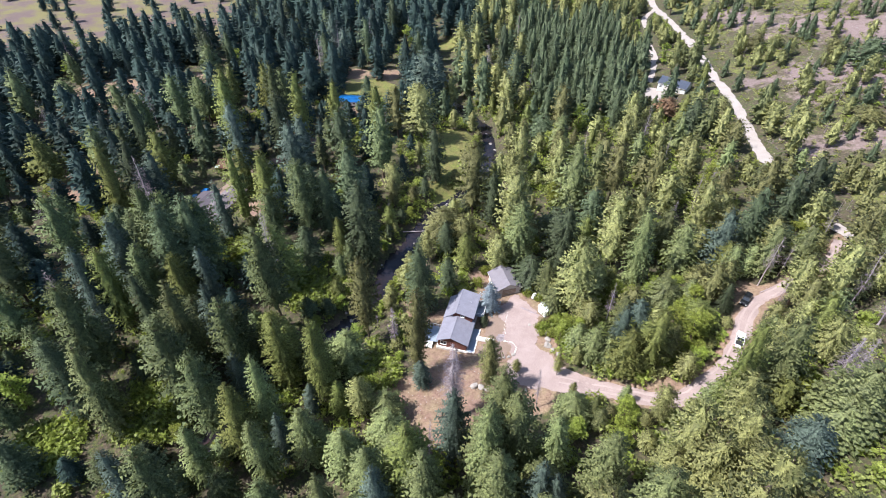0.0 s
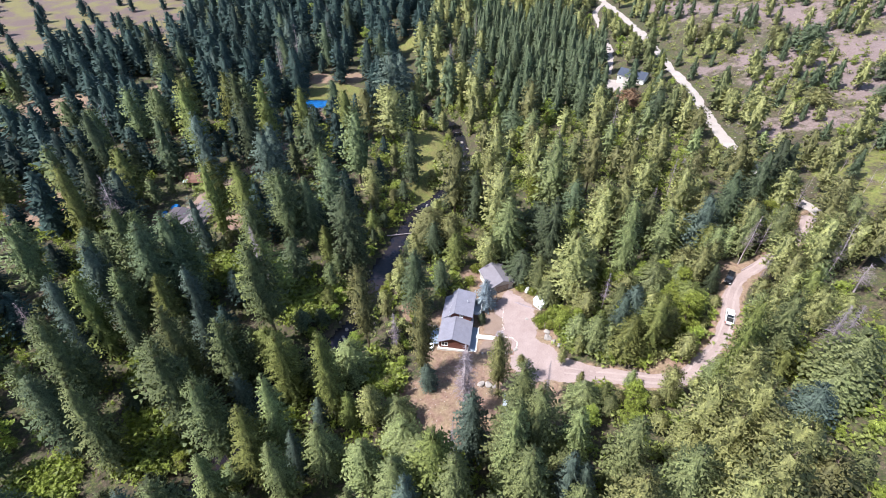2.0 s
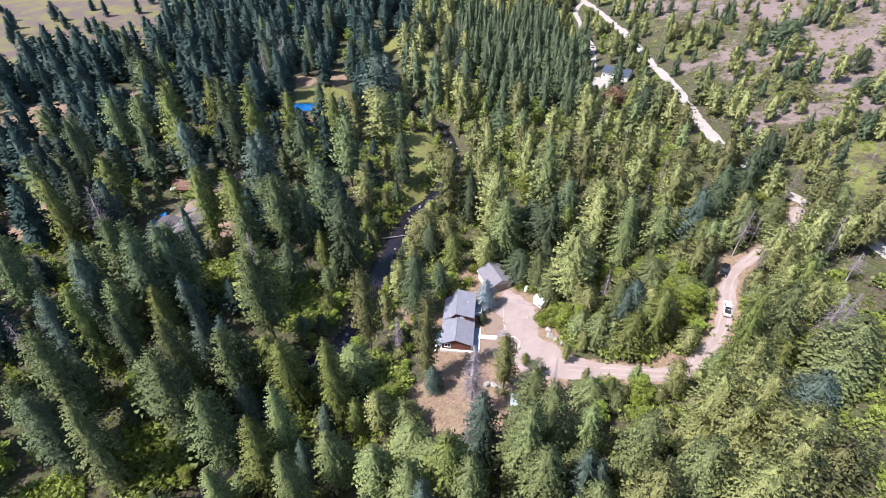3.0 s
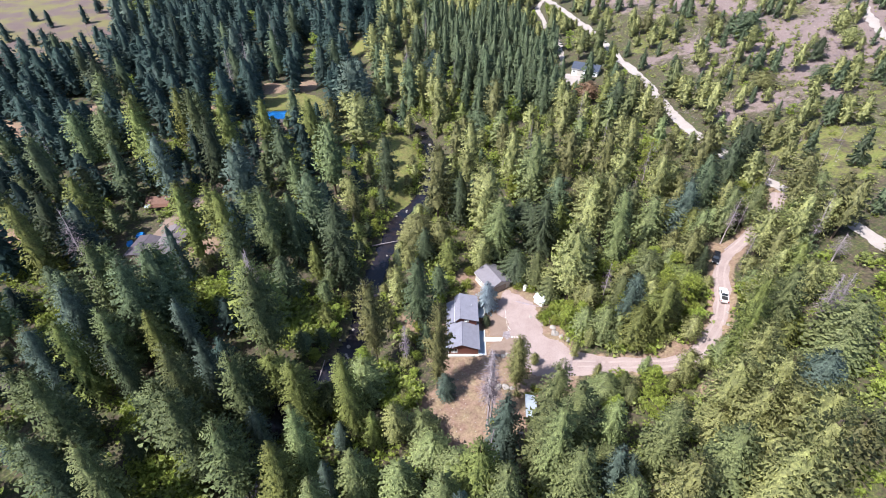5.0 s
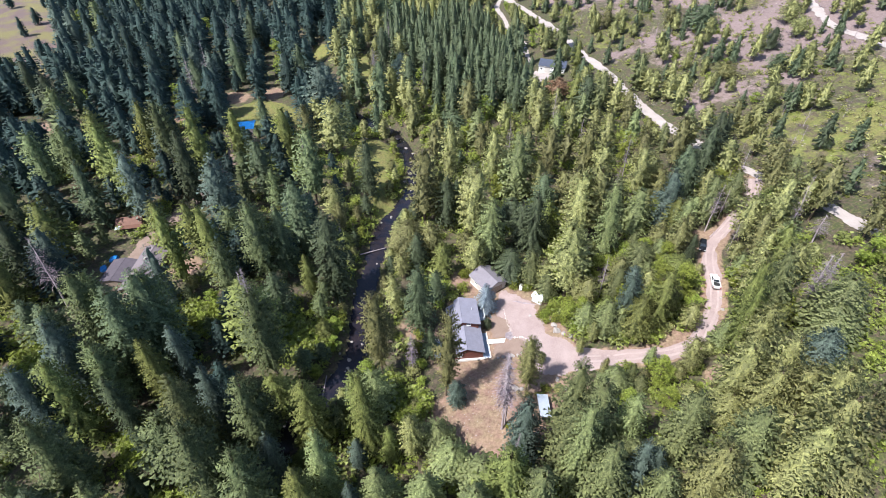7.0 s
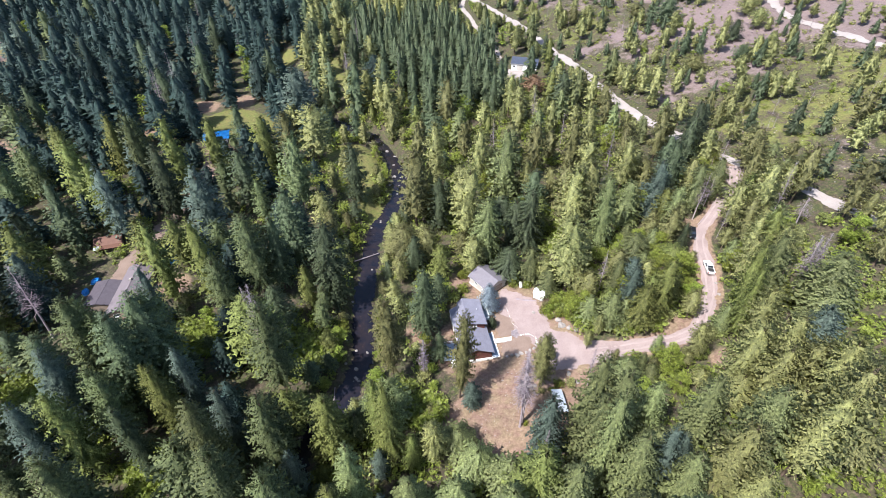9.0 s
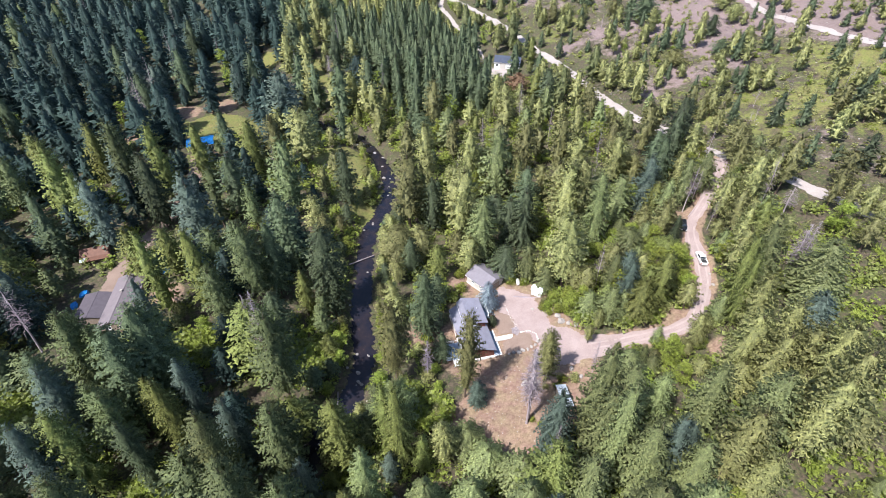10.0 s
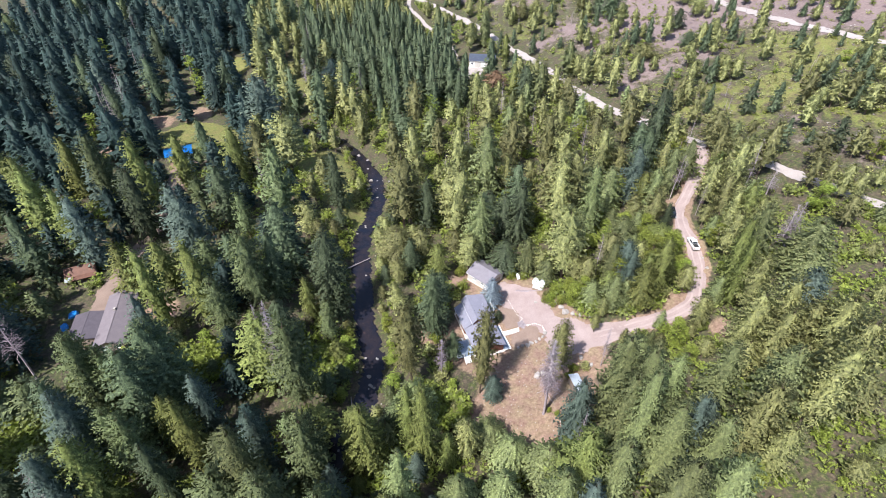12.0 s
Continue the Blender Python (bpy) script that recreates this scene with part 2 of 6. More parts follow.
CREEK = [(-110, 20), (-74, 40), (-61, 52), (-54, 64), (-46, 84), (-37, 91), (-29, 97), (-23.5, 105), (-18.5, 121), (-10.5, 139), (-2.5, 155.5), (6.5, 165), (13.5, 173),
         (18, 185), (21, 204), (19, 223), (8, 242), (3, 262), (3, 288), (0, 320), (-5, 356), (-14, 400), (-20, 520)]


def rolling(x, y):
    """Gentle unevenness of the ground."""
    return 0.22 * np.sin(0.31 * x + 0.17 * y) * np.sin(0.23 * y - 0.11 * x + 1.3) + 0.12 * np.sin(0.83 * x + 1.1) * np.sin(0.71 * y)


def path_distance(x, y, points):
    best = np.full(np.shape(x), 1e9)
    for (ax, ay), (bx, by) in zip(points, points[1:]):
        dx, dy = bx - ax, by - ay
        s = np.clip(((x - ax) * dx + (y - ay) * dy) / (dx * dx + dy * dy), 0, 1)
        best = np.minimum(best, np.hypot(x - ax - s * dx, y - ay - s * dy))
    return best


def rise(x, y):
    """How far a place lies to the hill's side of the valley's axis."""
    return x - sum(np.interp(y + k, VALLEY_Y, VALLEY_X) for k in (-12, -6, 0, 6, 12)) / 5


def height(x, y):
    x, y = np.asarray(x, float), np.asarray(y, float)
    d = rise(x, y)
    z = sum(np.interp(d + k, RISE_D, RISE_Z) for k in (-8, -4, 0, 4, 8)) / 5
    near = np.clip((path_distance(x, y, CREEK) - 2.2) / 9.0, 0, 1)
    rough = np.clip(np.hypot(x - 8, y - 95) / 14 - 1.2, 0, 1)
    return z + rolling(x, y) * rough - 3.9 * (1 - near * near * (3 - 2 * near))


def at(x, y, lift=0.0):
    return Vector((x, y, float(height(x, y)) + lift))


DRIVE = [(18, 104), (18.8, 97), (20, 88.5), (22.6, 81), (28, 75.6), (37, 72), (47, 68.3), (54, 67.8), (58, 70), (65, 74.8), (71.3, 82), (75.3, 88.3), (79.3, 92.8), (84, 96), (90.2, 98.8), (99, 102.8), (107.5, 107.7), (113, 113.2)]
ROAD = [(108, 20), (113.5, 56), (113.5, 82.4), (115.8, 99.4), (115, 111.5), (114.8, 121), (115.8, 140), (115.8, 156.5), (118.4, 170), (123.9, 197), (129, 222), (131.5, 247), (135.3, 274), (138.8, 308), (140.5, 331), (142, 362), (146, 394), (156, 440), (190, 520)]
BRANCH = [(142, 370), (132, 357), (127.8, 345), (122.2, 323.7), (117, 300), (114.3, 281.6), (108, 264), (102, 252)]
TRACK = [(250, 230), (222, 189), (214.6, 162.3), (211.2, 144), (209, 126), (205.5, 105), (203, 80), (206, 40)]
LEFT_DRIVE = [(-84, 155), (-79, 167), (-71, 178), (-62, 190), (-52, 205), (-48, 225)]


def disc(x, y, cx, cy, r, soft=4.0):
    return np.clip((r - np.hypot(x - cx, y - cy)) / soft + 0.5, 0, 1)


MEADOWS = [(-36, 252, 14), (-24, 245, 9), (-47, 256, 7), (4, 203, 11), (6, 192, 9), (1, 180, 8), (-1, 167, 6), (27, 262, 9), (26, 285, 10), (26, 305, 12), (5, 330, 10), (10, 226, 6)]
BARES = [(-2, 71, 11), (-10, 73, 7), (2, 64, 7), (9, 66, 6), (12, 66, 5), (20, 72, 6), (16, 77, 6), (3, 82, 7), (12, 117, 4), (14, 113, 4), (-136, 168, 13), (-165, 246, 22), (-130, 262, 13), (-70, 258, 9), (-30, 274, 8), (-46, 274, 7),
         (-44, 229, 6), (52, 56.5, 4), (80, 99, 5), (-8, 103, 4), (51, 72, 3), (-67, 150, 5), (5, 92, 12), (12, 100, 9), (22, 96, 8), (26, 101, 5), (19, 110, 7), (12, 84, 8), (22, 82, 8), (26, 88, 4)]


def in_field(x, y):
    """The dry open field across the valley."""
    edge = np.interp(y, [262, 285, 308, 322, 365, 402, 900], [-330, -246, -205, -142, -130, -142, -160])
    return (x < edge) & (y > 262)


def axis(parts):
    return np.unique(np.concatenate([np.arange(a, b, s) for a, b, s in parts]))


def build_ground():
    xs = axis([(-3000, -600, 200), (-600, -240, 12), (-240, -90, 4), (-90, 152, 2.0), (152, 260, 4), (260, 600, 14), (600, 3001, 200)])
    ys = axis([(-1500, -60, 120), (-60, 36, 6), (36, 215, 2.0), (215, 400, 3.0), (400, 800, 14), (800, 4001, 200)])
    X, Y = np.meshgrid(xs, ys)
    Z = height(X, Y)
    n, k = len(xs), len(ys)
    i = (np.arange(k - 1)[:, None] * n + np.arange(n - 1)[None, :]).ravel()
    faces = np.stack([i, i + 1, i + n + 1, i + n], 1)
    ob = quads("ground", np.stack([X.ravel(), Y.ravel(), Z.ravel()], 1), faces, FLOOR, smooth=True)
    x, y = X.ravel(), Y.ravel()
    d = rise(x, y)
    meadow, bare = np.zeros_like(x), np.zeros_like(x)
    for cx, cy, r in MEADOWS:
        meadow = np.maximum(meadow, disc(x, y, cx, cy, r))
    for cx, cy, r in BARES:
        bare = np.maximum(bare, disc(x, y, cx, cy, r, 6.0))
    bare = np.maximum(bare, np.clip((4.4 - path_distance(x, y, DRIVE)) / 2.4, 0, 0.7))
    field = in_field(x, y)
    slope = np.clip((x - np.interp(y, [0, 56, 120, 200, 300, 400], [112, 118, 119, 128, 140, 150])) / 6, 0, 1)
    patchy = np.full(len(x), 0.5)
    patchy[slope > 0] = [0.5 + 0.75 * noise.fractal(Vector((a * 0.021, b * 0.021, 3.7)), 0.7, 2.2, 4) for a, b in zip(x[slope > 0], y[slope > 0])]
    patchy = np.clip(patchy, 0, 1)
    meadow = np.maximum(meadow, slope * (0.14 + 0.52 * patchy))
    bare = np.maximum(bare, slope * np.clip(0.74 - patchy * 0.85 + np.clip((x - 165) / 140 - (y - 60) / 900, 0, 0.4), 0, 1))
    for name, values in (("meadow", meadow), ("bare", bare), ("shaded_steppe", field.astype(float)), ("slope", slope)):
        a = ob.data.attributes.new(name, "FLOAT", "POINT")
        a.data.foreach_set("value", values.astype(np.float32))
    return tagged(ob, "forest floor, meadows and dry hillside soil", "ground", kind="structure")


# ---- mesh helpers ----
def quads(name, verts, faces, mat, parent=None, label="", smooth=False):
    """A mesh object from arrays of places and four-sided faces."""
    me = bpy.data.meshes.new(name)
    fill(me, verts, faces, mat, smooth)
    ob = new(name, me)
    ob.parent = parent
    return tagged(ob, label) if label else ob


def fill(me, verts, faces, mat, smooth=False):
    verts, faces = np.asarray(verts, np.float32), np.asarray(faces, np.int32)
    me.vertices.add(len(verts))
    me.vertices.foreach_set("co", verts.ravel())
    me.loops.add(faces.size)
    me.loops.foreach_set("vertex_index", faces.ravel())
    me.polygons.add(len(faces))
    me.polygons.foreach_set("loop_start", np.arange(0, faces.size, faces.shape[1], dtype=np.int32))
    if smooth:
        me.polygons.foreach_set("use_smooth", np.ones(len(faces), bool))
    me.update(calc_edges=True)
    me.materials.append(mat)
    return me


def part(name, bm, mat, parent=None, label="", smooth=False):
    me = bpy.data.meshes.new(name)
    bmesh.ops.recalc_face_normals(bm, faces=bm.faces)
    for f in bm.faces:
        f.smooth = smooth
    bm.to_mesh(me)
    bm.free()
    me.materials.append(mat)
    ob = new(name, me)
    ob.parent = parent
    return tagged(ob, label) if label else ob


def empty(name, m, label="", category="", group=""):
    ob = new(name)
    ob.matrix_basis = m
    return tagged(ob, label, category, group)


def box(bm, x0, x1, y0, y1, z0, z1, bevel=0.0):
    made = bmesh.ops.create_cube(bm, size=1, matrix=Matrix.Translation(((x0 + x1) / 2, (y0 + y1) / 2, (z0 + z1) / 2)) @ Matrix.Diagonal((x1 - x0, y1 - y0, z1 - z0, 1)))
    if bevel:
        edges = list({e for v in made["verts"] for e in v.link_edges})
        bmesh.ops.bevel(bm, geom=edges, offset=bevel, segments=2, affect="EDGES", profile=0.6)
    return bm


def boxed(*a, bevel=0.0):
    return box(bmesh.new(), *a, bevel=bevel)


def tube(bm, p, q, r0, r1, sides=7):
    p, q = Vector(p), Vector(q)
    turn = (q - p).to_track_quat("Z", "Y").to_matrix().to_4x4()
    bmesh.ops.create_cone(bm, cap_ends=True, segments=sides, radius1=r0, radius2=r1, depth=(q - p).length, matrix=Matrix.Translation((p + q) / 2) @ turn)
    return bm


def prism(bm, outline, axis_from, axis_to, across="x"):
    """A closed outline swept straight along y (outline in x, z) or along x (outline in y, z)."""
    ends = []
    for s in (axis_from, axis_to):
        ends.append([bm.verts.new((a, s, b) if across == "x" else (s, a, b)) for a, b in outline])
    bm.faces.new(ends[0])
    bm.faces.new(ends[1])
    for i in range(len(outline)):
        j = (i + 1) % len(outline)
        bm.faces.new((ends[0][i], ends[0][j], ends[1][j], ends[1][i]))
    return bm


def draped(name, inside, bounds, step, lift, mat, label, category, ragged=1.0):
    """A worn surface lying on the ground wherever inside(x, y) is below nought, with a ragged edge."""
    x0, x1, y0, y1 = bounds
    xs, ys = np.arange(x0, x1, step), np.arange(y0, y1, step)
    X, Y = np.meshgrid(xs, ys)
    rng = np.random.default_rng(5)
    X = X + rng.uniform(-0.3, 0.3, X.shape) * step
    Y = Y + rng.uniform(-0.3, 0.3, Y.shape) * step
    ok = inside(X, Y) + ragged * (0.30 * np.sin(1.1 * X + np.sin(0.9 * Y)) + 0.12 * np.sin(3.1 * Y + 2 * np.sin(2.2 * X))) < 0
    n = len(xs)
    i = (np.arange(len(ys) - 1)[:, None] * n + np.arange(n - 1)[None, :])
    keep = ok[:-1, :-1] & ok[1:, :-1] & ok[:-1, 1:] & ok[1:, 1:]
    i = i[keep]
    faces = np.stack([i, i + 1, i + n + 1, i + n], 1)
    used, flat = np.unique(faces, return_inverse=True)
    verts = np.stack([X.ravel(), Y.ravel(), height(X, Y).ravel() + lift], 1)[used]
    return tagged(quads(name, verts, flat.reshape(faces.shape), mat, smooth=True), label, category, kind="structure")


def smooth_line(points, gap=0.7):
    """Evenly spaced points on a soft curve through the given ones, with each place's share of the way."""
    p = [np.array(q, float) for q in points]
    p = [2 * p[0] - p[1]] + p + [2 * p[-1] - p[-2]]
    out = []
    for i in range(1, len(p) - 2):
        n = max(2, int(np.hypot(*(p[i + 1] - p[i])) / gap))
        for t in np.arange(n) / n:
            out.append(0.5 * (2 * p[i] + (p[i + 1] - p[i - 1]) * t + (2 * p[i - 1] - 5 * p[i] + 4 * p[i + 1] - p[i + 2]) * t * t + (3 * p[i] - p[i - 1] - 3 * p[i + 1] + p[i + 2]) * t ** 3))
    return np.array(out)


def ribbon(name, points, half, lift, mat, label, category, offset=0.0, rough=0.25, cross=9, broken=0.0):
    """A worn lane lying on the ground along a soft curve; half: half its width, at each of the given points or all along."""
    line = smooth_line(points)
    n = len(line)
    tangent = np.gradient(line, axis=0)
    tangent /= np.linalg.norm(tangent, axis=1, keepdims=True)
    normal = np.stack([-tangent[:, 1], tangent[:, 0]], 1)
    if isinstance(half, (int, float)):
        wide = np.full(n, float(half))
    else:
        wide = np.interp(np.arange(n), [int(np.argmin(np.hypot(*(line - np.array(p)).T))) for p in points], half)
    rng = np.random.default_rng(len(points))
    def wobble():
        w = rng.normal(0, 1, n + 16)
        return np.convolve(w, np.ones(4) / 2, "same")[8:-8] * rough * 0.6 + np.convolve(w[::-1], np.ones(14) / 3.7, "same")[8:-8] * rough
    left, right = wide + wobble(), wide + wobble()
    s = np.linspace(-1, 1, cross)
    across = np.where(s[None] < 0, s[None] * right[:, None], s[None] * left[:, None]) + offset
    P = line[:, None] + normal[:, None] * across[..., None]
    Z = height(P[..., 0], P[..., 1]) + lift - 0.05 * (np.abs(s) > 0.99)[None]
    verts = np.concatenate([P, Z[..., None]], 2).reshape(-1, 3)
    i = (np.arange(n - 1)[:, None] * cross + np.arange(cross - 1)[None]).ravel()
    if broken:
        gone = np.convolve(rng.normal(0, 1, n - 1), np.ones(7) / 2.6, "same") < -broken
        i = i[~np.repeat(gone, cross - 1)]
    faces = np.stack([i, i + cross, i + cross + 1, i + 1], 1)[:, ::-1]
    return tagged(quads(name, verts, faces, mat, smooth=True), label, category, kind="structure")


build_ground()
draped("water", lambda x, y: path_distance(x, y, CREEK) - 3.5, (-72, 32, 38, 400), 1.0, 0, WATER, "shallow dark creek running over a stony bed", "water")
bpy.data.objects["water"].data.vertices.foreach_set("co", np.array([c for v in bpy.data.objects["water"].data.vertices for c in (v.co.x, v.co.y, -4.2)], np.float32))
ribbon("driveway", DRIVE, [2.6, 2.6, 3.0, 4.4, 4.2, 2.3, 1.9, 2.0, 2.0, 1.9, 1.9, 1.9, 1.9, 1.9, 1.9, 2.0, 2.1, 2.4], 0.08, DIRT, "pinkish packed-dirt driveway with faint wheel ruts", "driveway", rough=0.2)
draped("yard", lambda x, y: np.minimum(np.hypot((x - 21) / 5.2, (y - 96) / 11.5) - 1, np.hypot((x - 22) / 6.0, (y - 80) / 6.5) - 1) * 5, (8, 34, 68, 112), 0.24, 0.12, DIRT, "bare pinkish dirt yard in front of the garage", "yard")
ribbon("road", ROAD, 2.0, 0.22, GRAVEL, "pale dusty gravel county road", "road", rough=0.35)
ribbon("side_road", BRANCH, 1.5, 0.2, GRAVEL, "pale gravel lane between the trees", "road", rough=0.3)
draped("gravel_pad", lambda x, y: (np.hypot((x - 101) / 6.5, (y - 238) / 8.5) - 1) * 7, (88, 116, 220, 256), 0.5, 0.25, GRAVEL, "pale gravel pad in front of the white garage", "road")
ribbon("hill_track", TRACK, 1.6, 0.3, GRAVEL, "pale dirt track across the dry hillside", "track", rough=0.4)
# Darker soil than the other drive: tree shade is put into its colour.
draped("left_driveway", lambda x, y: path_distance(x, y, LEFT_DRIVE) - 2.8, (-95, -40, 145, 232), 0.5, 0.1, SOIL, "dirt driveway between two houses, tree shade put into its darker soil", "driveway")
for side in (-0.85, 0.85):
    ribbon("wheel_rut", DRIVE[4:], 0.3, 0.12, RUTS, "pale worn wheel rut in the driveway", "driveway", side, 0.06, 3, 0.9)


luck = random.Random(11)


# ---- buildings ----
def gable(parent, u0, u1, v0, v1, z0, eave, ridge, over, wall_mat, roof_mat, peak=None, along="v"):
    """Four walls and a two-sided roof; the ridge runs along v, or along u."""
    if along == "u":
        lo, hi, a0, a1, across = v0, v1, u0, u1, "y"
    else:
        lo, hi, a0, a1, across = u0, u1, v0, v1, "x"
    mid = (lo + hi) / 2 if peak is None else peak
    t, thick = 0.2, 0.16
    ends = [(lo, z0), (hi, z0), (hi, eave), (mid, ridge), (lo, eave)]
    for a, b in ((a0, a0 + t), (a1 - t, a1)):
        part("gable_wall", prism(bmesh.new(), ends, a, b, across), wall_mat, parent)
    for side in (lo, hi):
        s0, s1 = (side, side + t) if side == lo else (side - t, side)
        bm = boxed(s0, s1, a0 + t, a1 - t, z0, eave) if across == "x" else boxed(a0 + t, a1 - t, s0, s1, z0, eave)
        part("side_wall", bm, wall_mat, parent)
        slope = (ridge - eave) / (mid - side)
        tip = side - over if side == lo else side + over
        low = eave + slope * (tip - side)
        outline = [(tip, low + 0.02), (mid, ridge + 0.02), (mid, ridge + 0.02 + thick), (tip, low + 0.02 + thick)]
        part("roof_slope", prism(bmesh.new(), outline, a0 - over, a1 + over, across), roof_mat, parent)
        fascia = [(tip - 0.03, low - 0.06), (tip + 0.03, low - 0.06), (tip + 0.03, low + 0.015), (tip - 0.03, low + 0.015)]
        part("fascia", prism(bmesh.new(), fascia, a0 - over, a1 + over, across), WHITE, parent)
    cap = [(mid - 0.18, ridge + thick - 0.02), (mid, ridge + thick + 0.09), (mid + 0.18, ridge + thick - 0.02)]
    part("ridge_cap", prism(bmesh.new(), cap, a0 - over, a1 + over, across), roof_mat, parent)


FACES = {"front": 0, "right": 90, "back": 180, "left": 270}


def window(parent, face, u, v, z, w, h, name="window"):
    """A framed window let into a wall, its middle at (u, v, z), facing out of the named side."""
    bm = bmesh.new()
    for x0, x1, z0, z1 in ((-w / 2 - 0.09, -w / 2, -h / 2 - 0.09, h / 2 + 0.09), (w / 2, w / 2 + 0.09, -h / 2 - 0.09, h / 2 + 0.09), (-w / 2, w / 2, h / 2, h / 2 + 0.09), (-w / 2, w / 2, -h / 2 - 0.09, -h / 2), (-0.04, 0.04, -h / 2, h / 2)):
        box(bm, x0, x1, -0.07, 0.06, z0, z1)
    ob = part(name, bm, WHITE, parent, "white window frame")
    ob.matrix_basis = pose(u, v, z, 0, 0, FACES[face])
    part("pane", boxed(-w / 2, w / 2, -0.025, 0.0, -h / 2, h / 2), GLASS_DARK, ob, "dark reflecting pane")
    part("sill", boxed(-w / 2 - 0.14, w / 2 + 0.14, -0.15, -0.07, -h / 2 - 0.15, -h / 2 - 0.09), WHITE, ob)


def door(parent, face, u, v, w, h, mat, z=0.0, name="door"):
    ob = part(name, boxed(-w / 2, w / 2, -0.06, 0.05, 0, h, bevel=0.015), mat, parent)
    ob.matrix_basis = pose(u, v, z, 0, 0, FACES[face])
    part("door_frame", box(box(boxed(-w / 2 - 0.1, -w / 2, -0.09, 0.05, 0, h + 0.1), w / 2, w / 2 + 0.1, -0.09, 0.05, 0, h + 0.1), -w / 2, w / 2, -0.09, 0.05, h, h + 0.1), WHITE, ob)
    part("handle", tube(bmesh.new(), (w * 0.38, -0.06, h * 0.48), (w * 0.38, -0.13, h * 0.48), 0.03, 0.035), CHROME, ob)


def railing(parent, points, z, high=0.95, mat=WHITE):
    """Posts with a handrail and a lower rail along a line of points."""
    for (ax, ay), (bx, by) in zip(points, points[1:]):
        n = max(1, round(math.hypot(bx - ax, by - ay) / 1.3))
        for i in range(n + 1):
            x, y = ax + (bx - ax) * i / n, ay + (by - ay) * i / n
            part("rail_post", boxed(x - 0.05, x + 0.05, y - 0.05, y + 0.05, z, z + high), mat, parent)
        for lift, r in ((high, 0.05), (high * 0.5, 0.03)):
            part("handrail", tube(bmesh.new(), (ax, ay, z + lift), (bx, by, z + lift), r, r, 6), mat, parent)


def main_house():
    h = empty("house", pose(-1.7, 89.0, 0, 0, 0, -15), "red cedar house with grey shingled gables and blue porch", "house")
    part("foundation", boxed(-0.12, 8.22, -0.12, 16.9, -0.6, 0.28), CONCRETE, h)
    gable(h, 0.3, 7.9, 0.5, 8.6, 0.28, 2.7, 4.3, 0.5, SIDING_RED, SHINGLE, peak=3.7)
    gable(h, 0.0, 4.2, 8.6, 16.2, 0.28, 2.75, 4.15, 0.35, SIDING_RED, SHINGLE)
    gable(h, 2.3, 7.7, 8.2, 16.6, 0.28, 4.95, 5.9, 0.5, SIDING_RED, SHINGLE, peak=3.2)
    window(h, "front", 1.7, 0.5, 1.75, 1.5, 1.1)
    window(h, "right", 7.9, 2.6, 1.7, 1.4, 1.1)
    window(h, "right", 7.7, 14.6, 3.9, 1.3, 1.0)
    window(h, "front", 5.0, 8.2, 4.55, 0.9, 0.45)
    window(h, "left", 0.3, 6.6, 1.7, 1.3, 1.1)
    window(h, "left", 0.0, 12.4, 1.7, 1.2, 1.0)
    door(h, "right", 7.9, 5.2, 0.95, 2.05, WHITE, 0.3)
    door(h, "left", 0.3, 3.0, 1.7, 2.05, GLASS_DARK, 0.3, "patio_door")
    part("stove_pipe", tube(tube(bmesh.new(), (3.4, 11.0, 4.0), (3.4, 11.0, 5.9), 0.1, 0.1, 10), (3.4, 11.0, 5.9), (3.4, 11.0, 6.05), 0.17, 0.12, 10), METAL_DARK, h, "dark metal stove pipe")
    part("roof_vent", tube(bmesh.new(), (6.3, 12.6, 5.6), (6.3, 12.6, 6.25), 0.06, 0.06, 8), WHITE, h)
    # blue-grey porch with a white edge along the right side
    part("porch_floor", boxed(8.22, 9.9, 0.3, 8.5, 0.12, 0.34, bevel=0.02), DECK_BLUE, h, "blue-grey painted porch floor")
    for a in ((9.9, 10.12, 0.1, 8.6, 0.0, 0.42), (8.22, 9.9, 0.1, 0.3, 0.0, 0.42)):
        part("porch_edge", boxed(*a, bevel=0.02), WHITE, h)
    # deck with stairs on the left side
    part("deck_floor", boxed(-4.6, -0.02, 0.9, 6.2, 0.75, 0.95, bevel=0.02), DECK_BLUE, h, "blue-grey painted deck floor")
    for x in (-4.4, -2.4, -0.4):
        for y in (1.1, 3.5, 6.0):
            part("deck_post", boxed(x - 0.07, x + 0.07, y - 0.07, y + 0.07, -0.8, 0.75), WOOD, h)
    railing(h, [(-2.9, 0.95), (-4.55, 0.95), (-4.55, 6.1), (-0.1, 6.1)], 0.95)
    for i in range(5):
        part("stair_tread", boxed(-2.8, -1.3, 0.55 - 0.3 * i, 0.87 - 0.3 * i, 0.72 - 0.19 * i, 0.78 - 0.19 * i), WHITE, h)
    for x in (-2.85, -1.25):
        part("stringer", prism(bmesh.new(), [(0.9, 0.6), (0.9, 0.86), (-0.75, -0.1), (-0.75, -0.35)], x - 0.04, x + 0.04, "y"), WHITE, h)
    railing(h, [(-2.85, 0.9), (-2.85, 0.8)], 0.95)
    # raised side deck behind, curved towards the garage
    part("rear_deck", boxed(7.72, 10.1, 11.8, 17.2, 1.75, 1.95, bevel=0.03), DECK_BLUE, h, "grey boarded rear deck")
    for y in (12.0, 14.5, 17.0):
        part("deck_post", boxed(9.8, 9.96, y - 0.08, y + 0.08, -0.4, 1.75), WOOD, h)
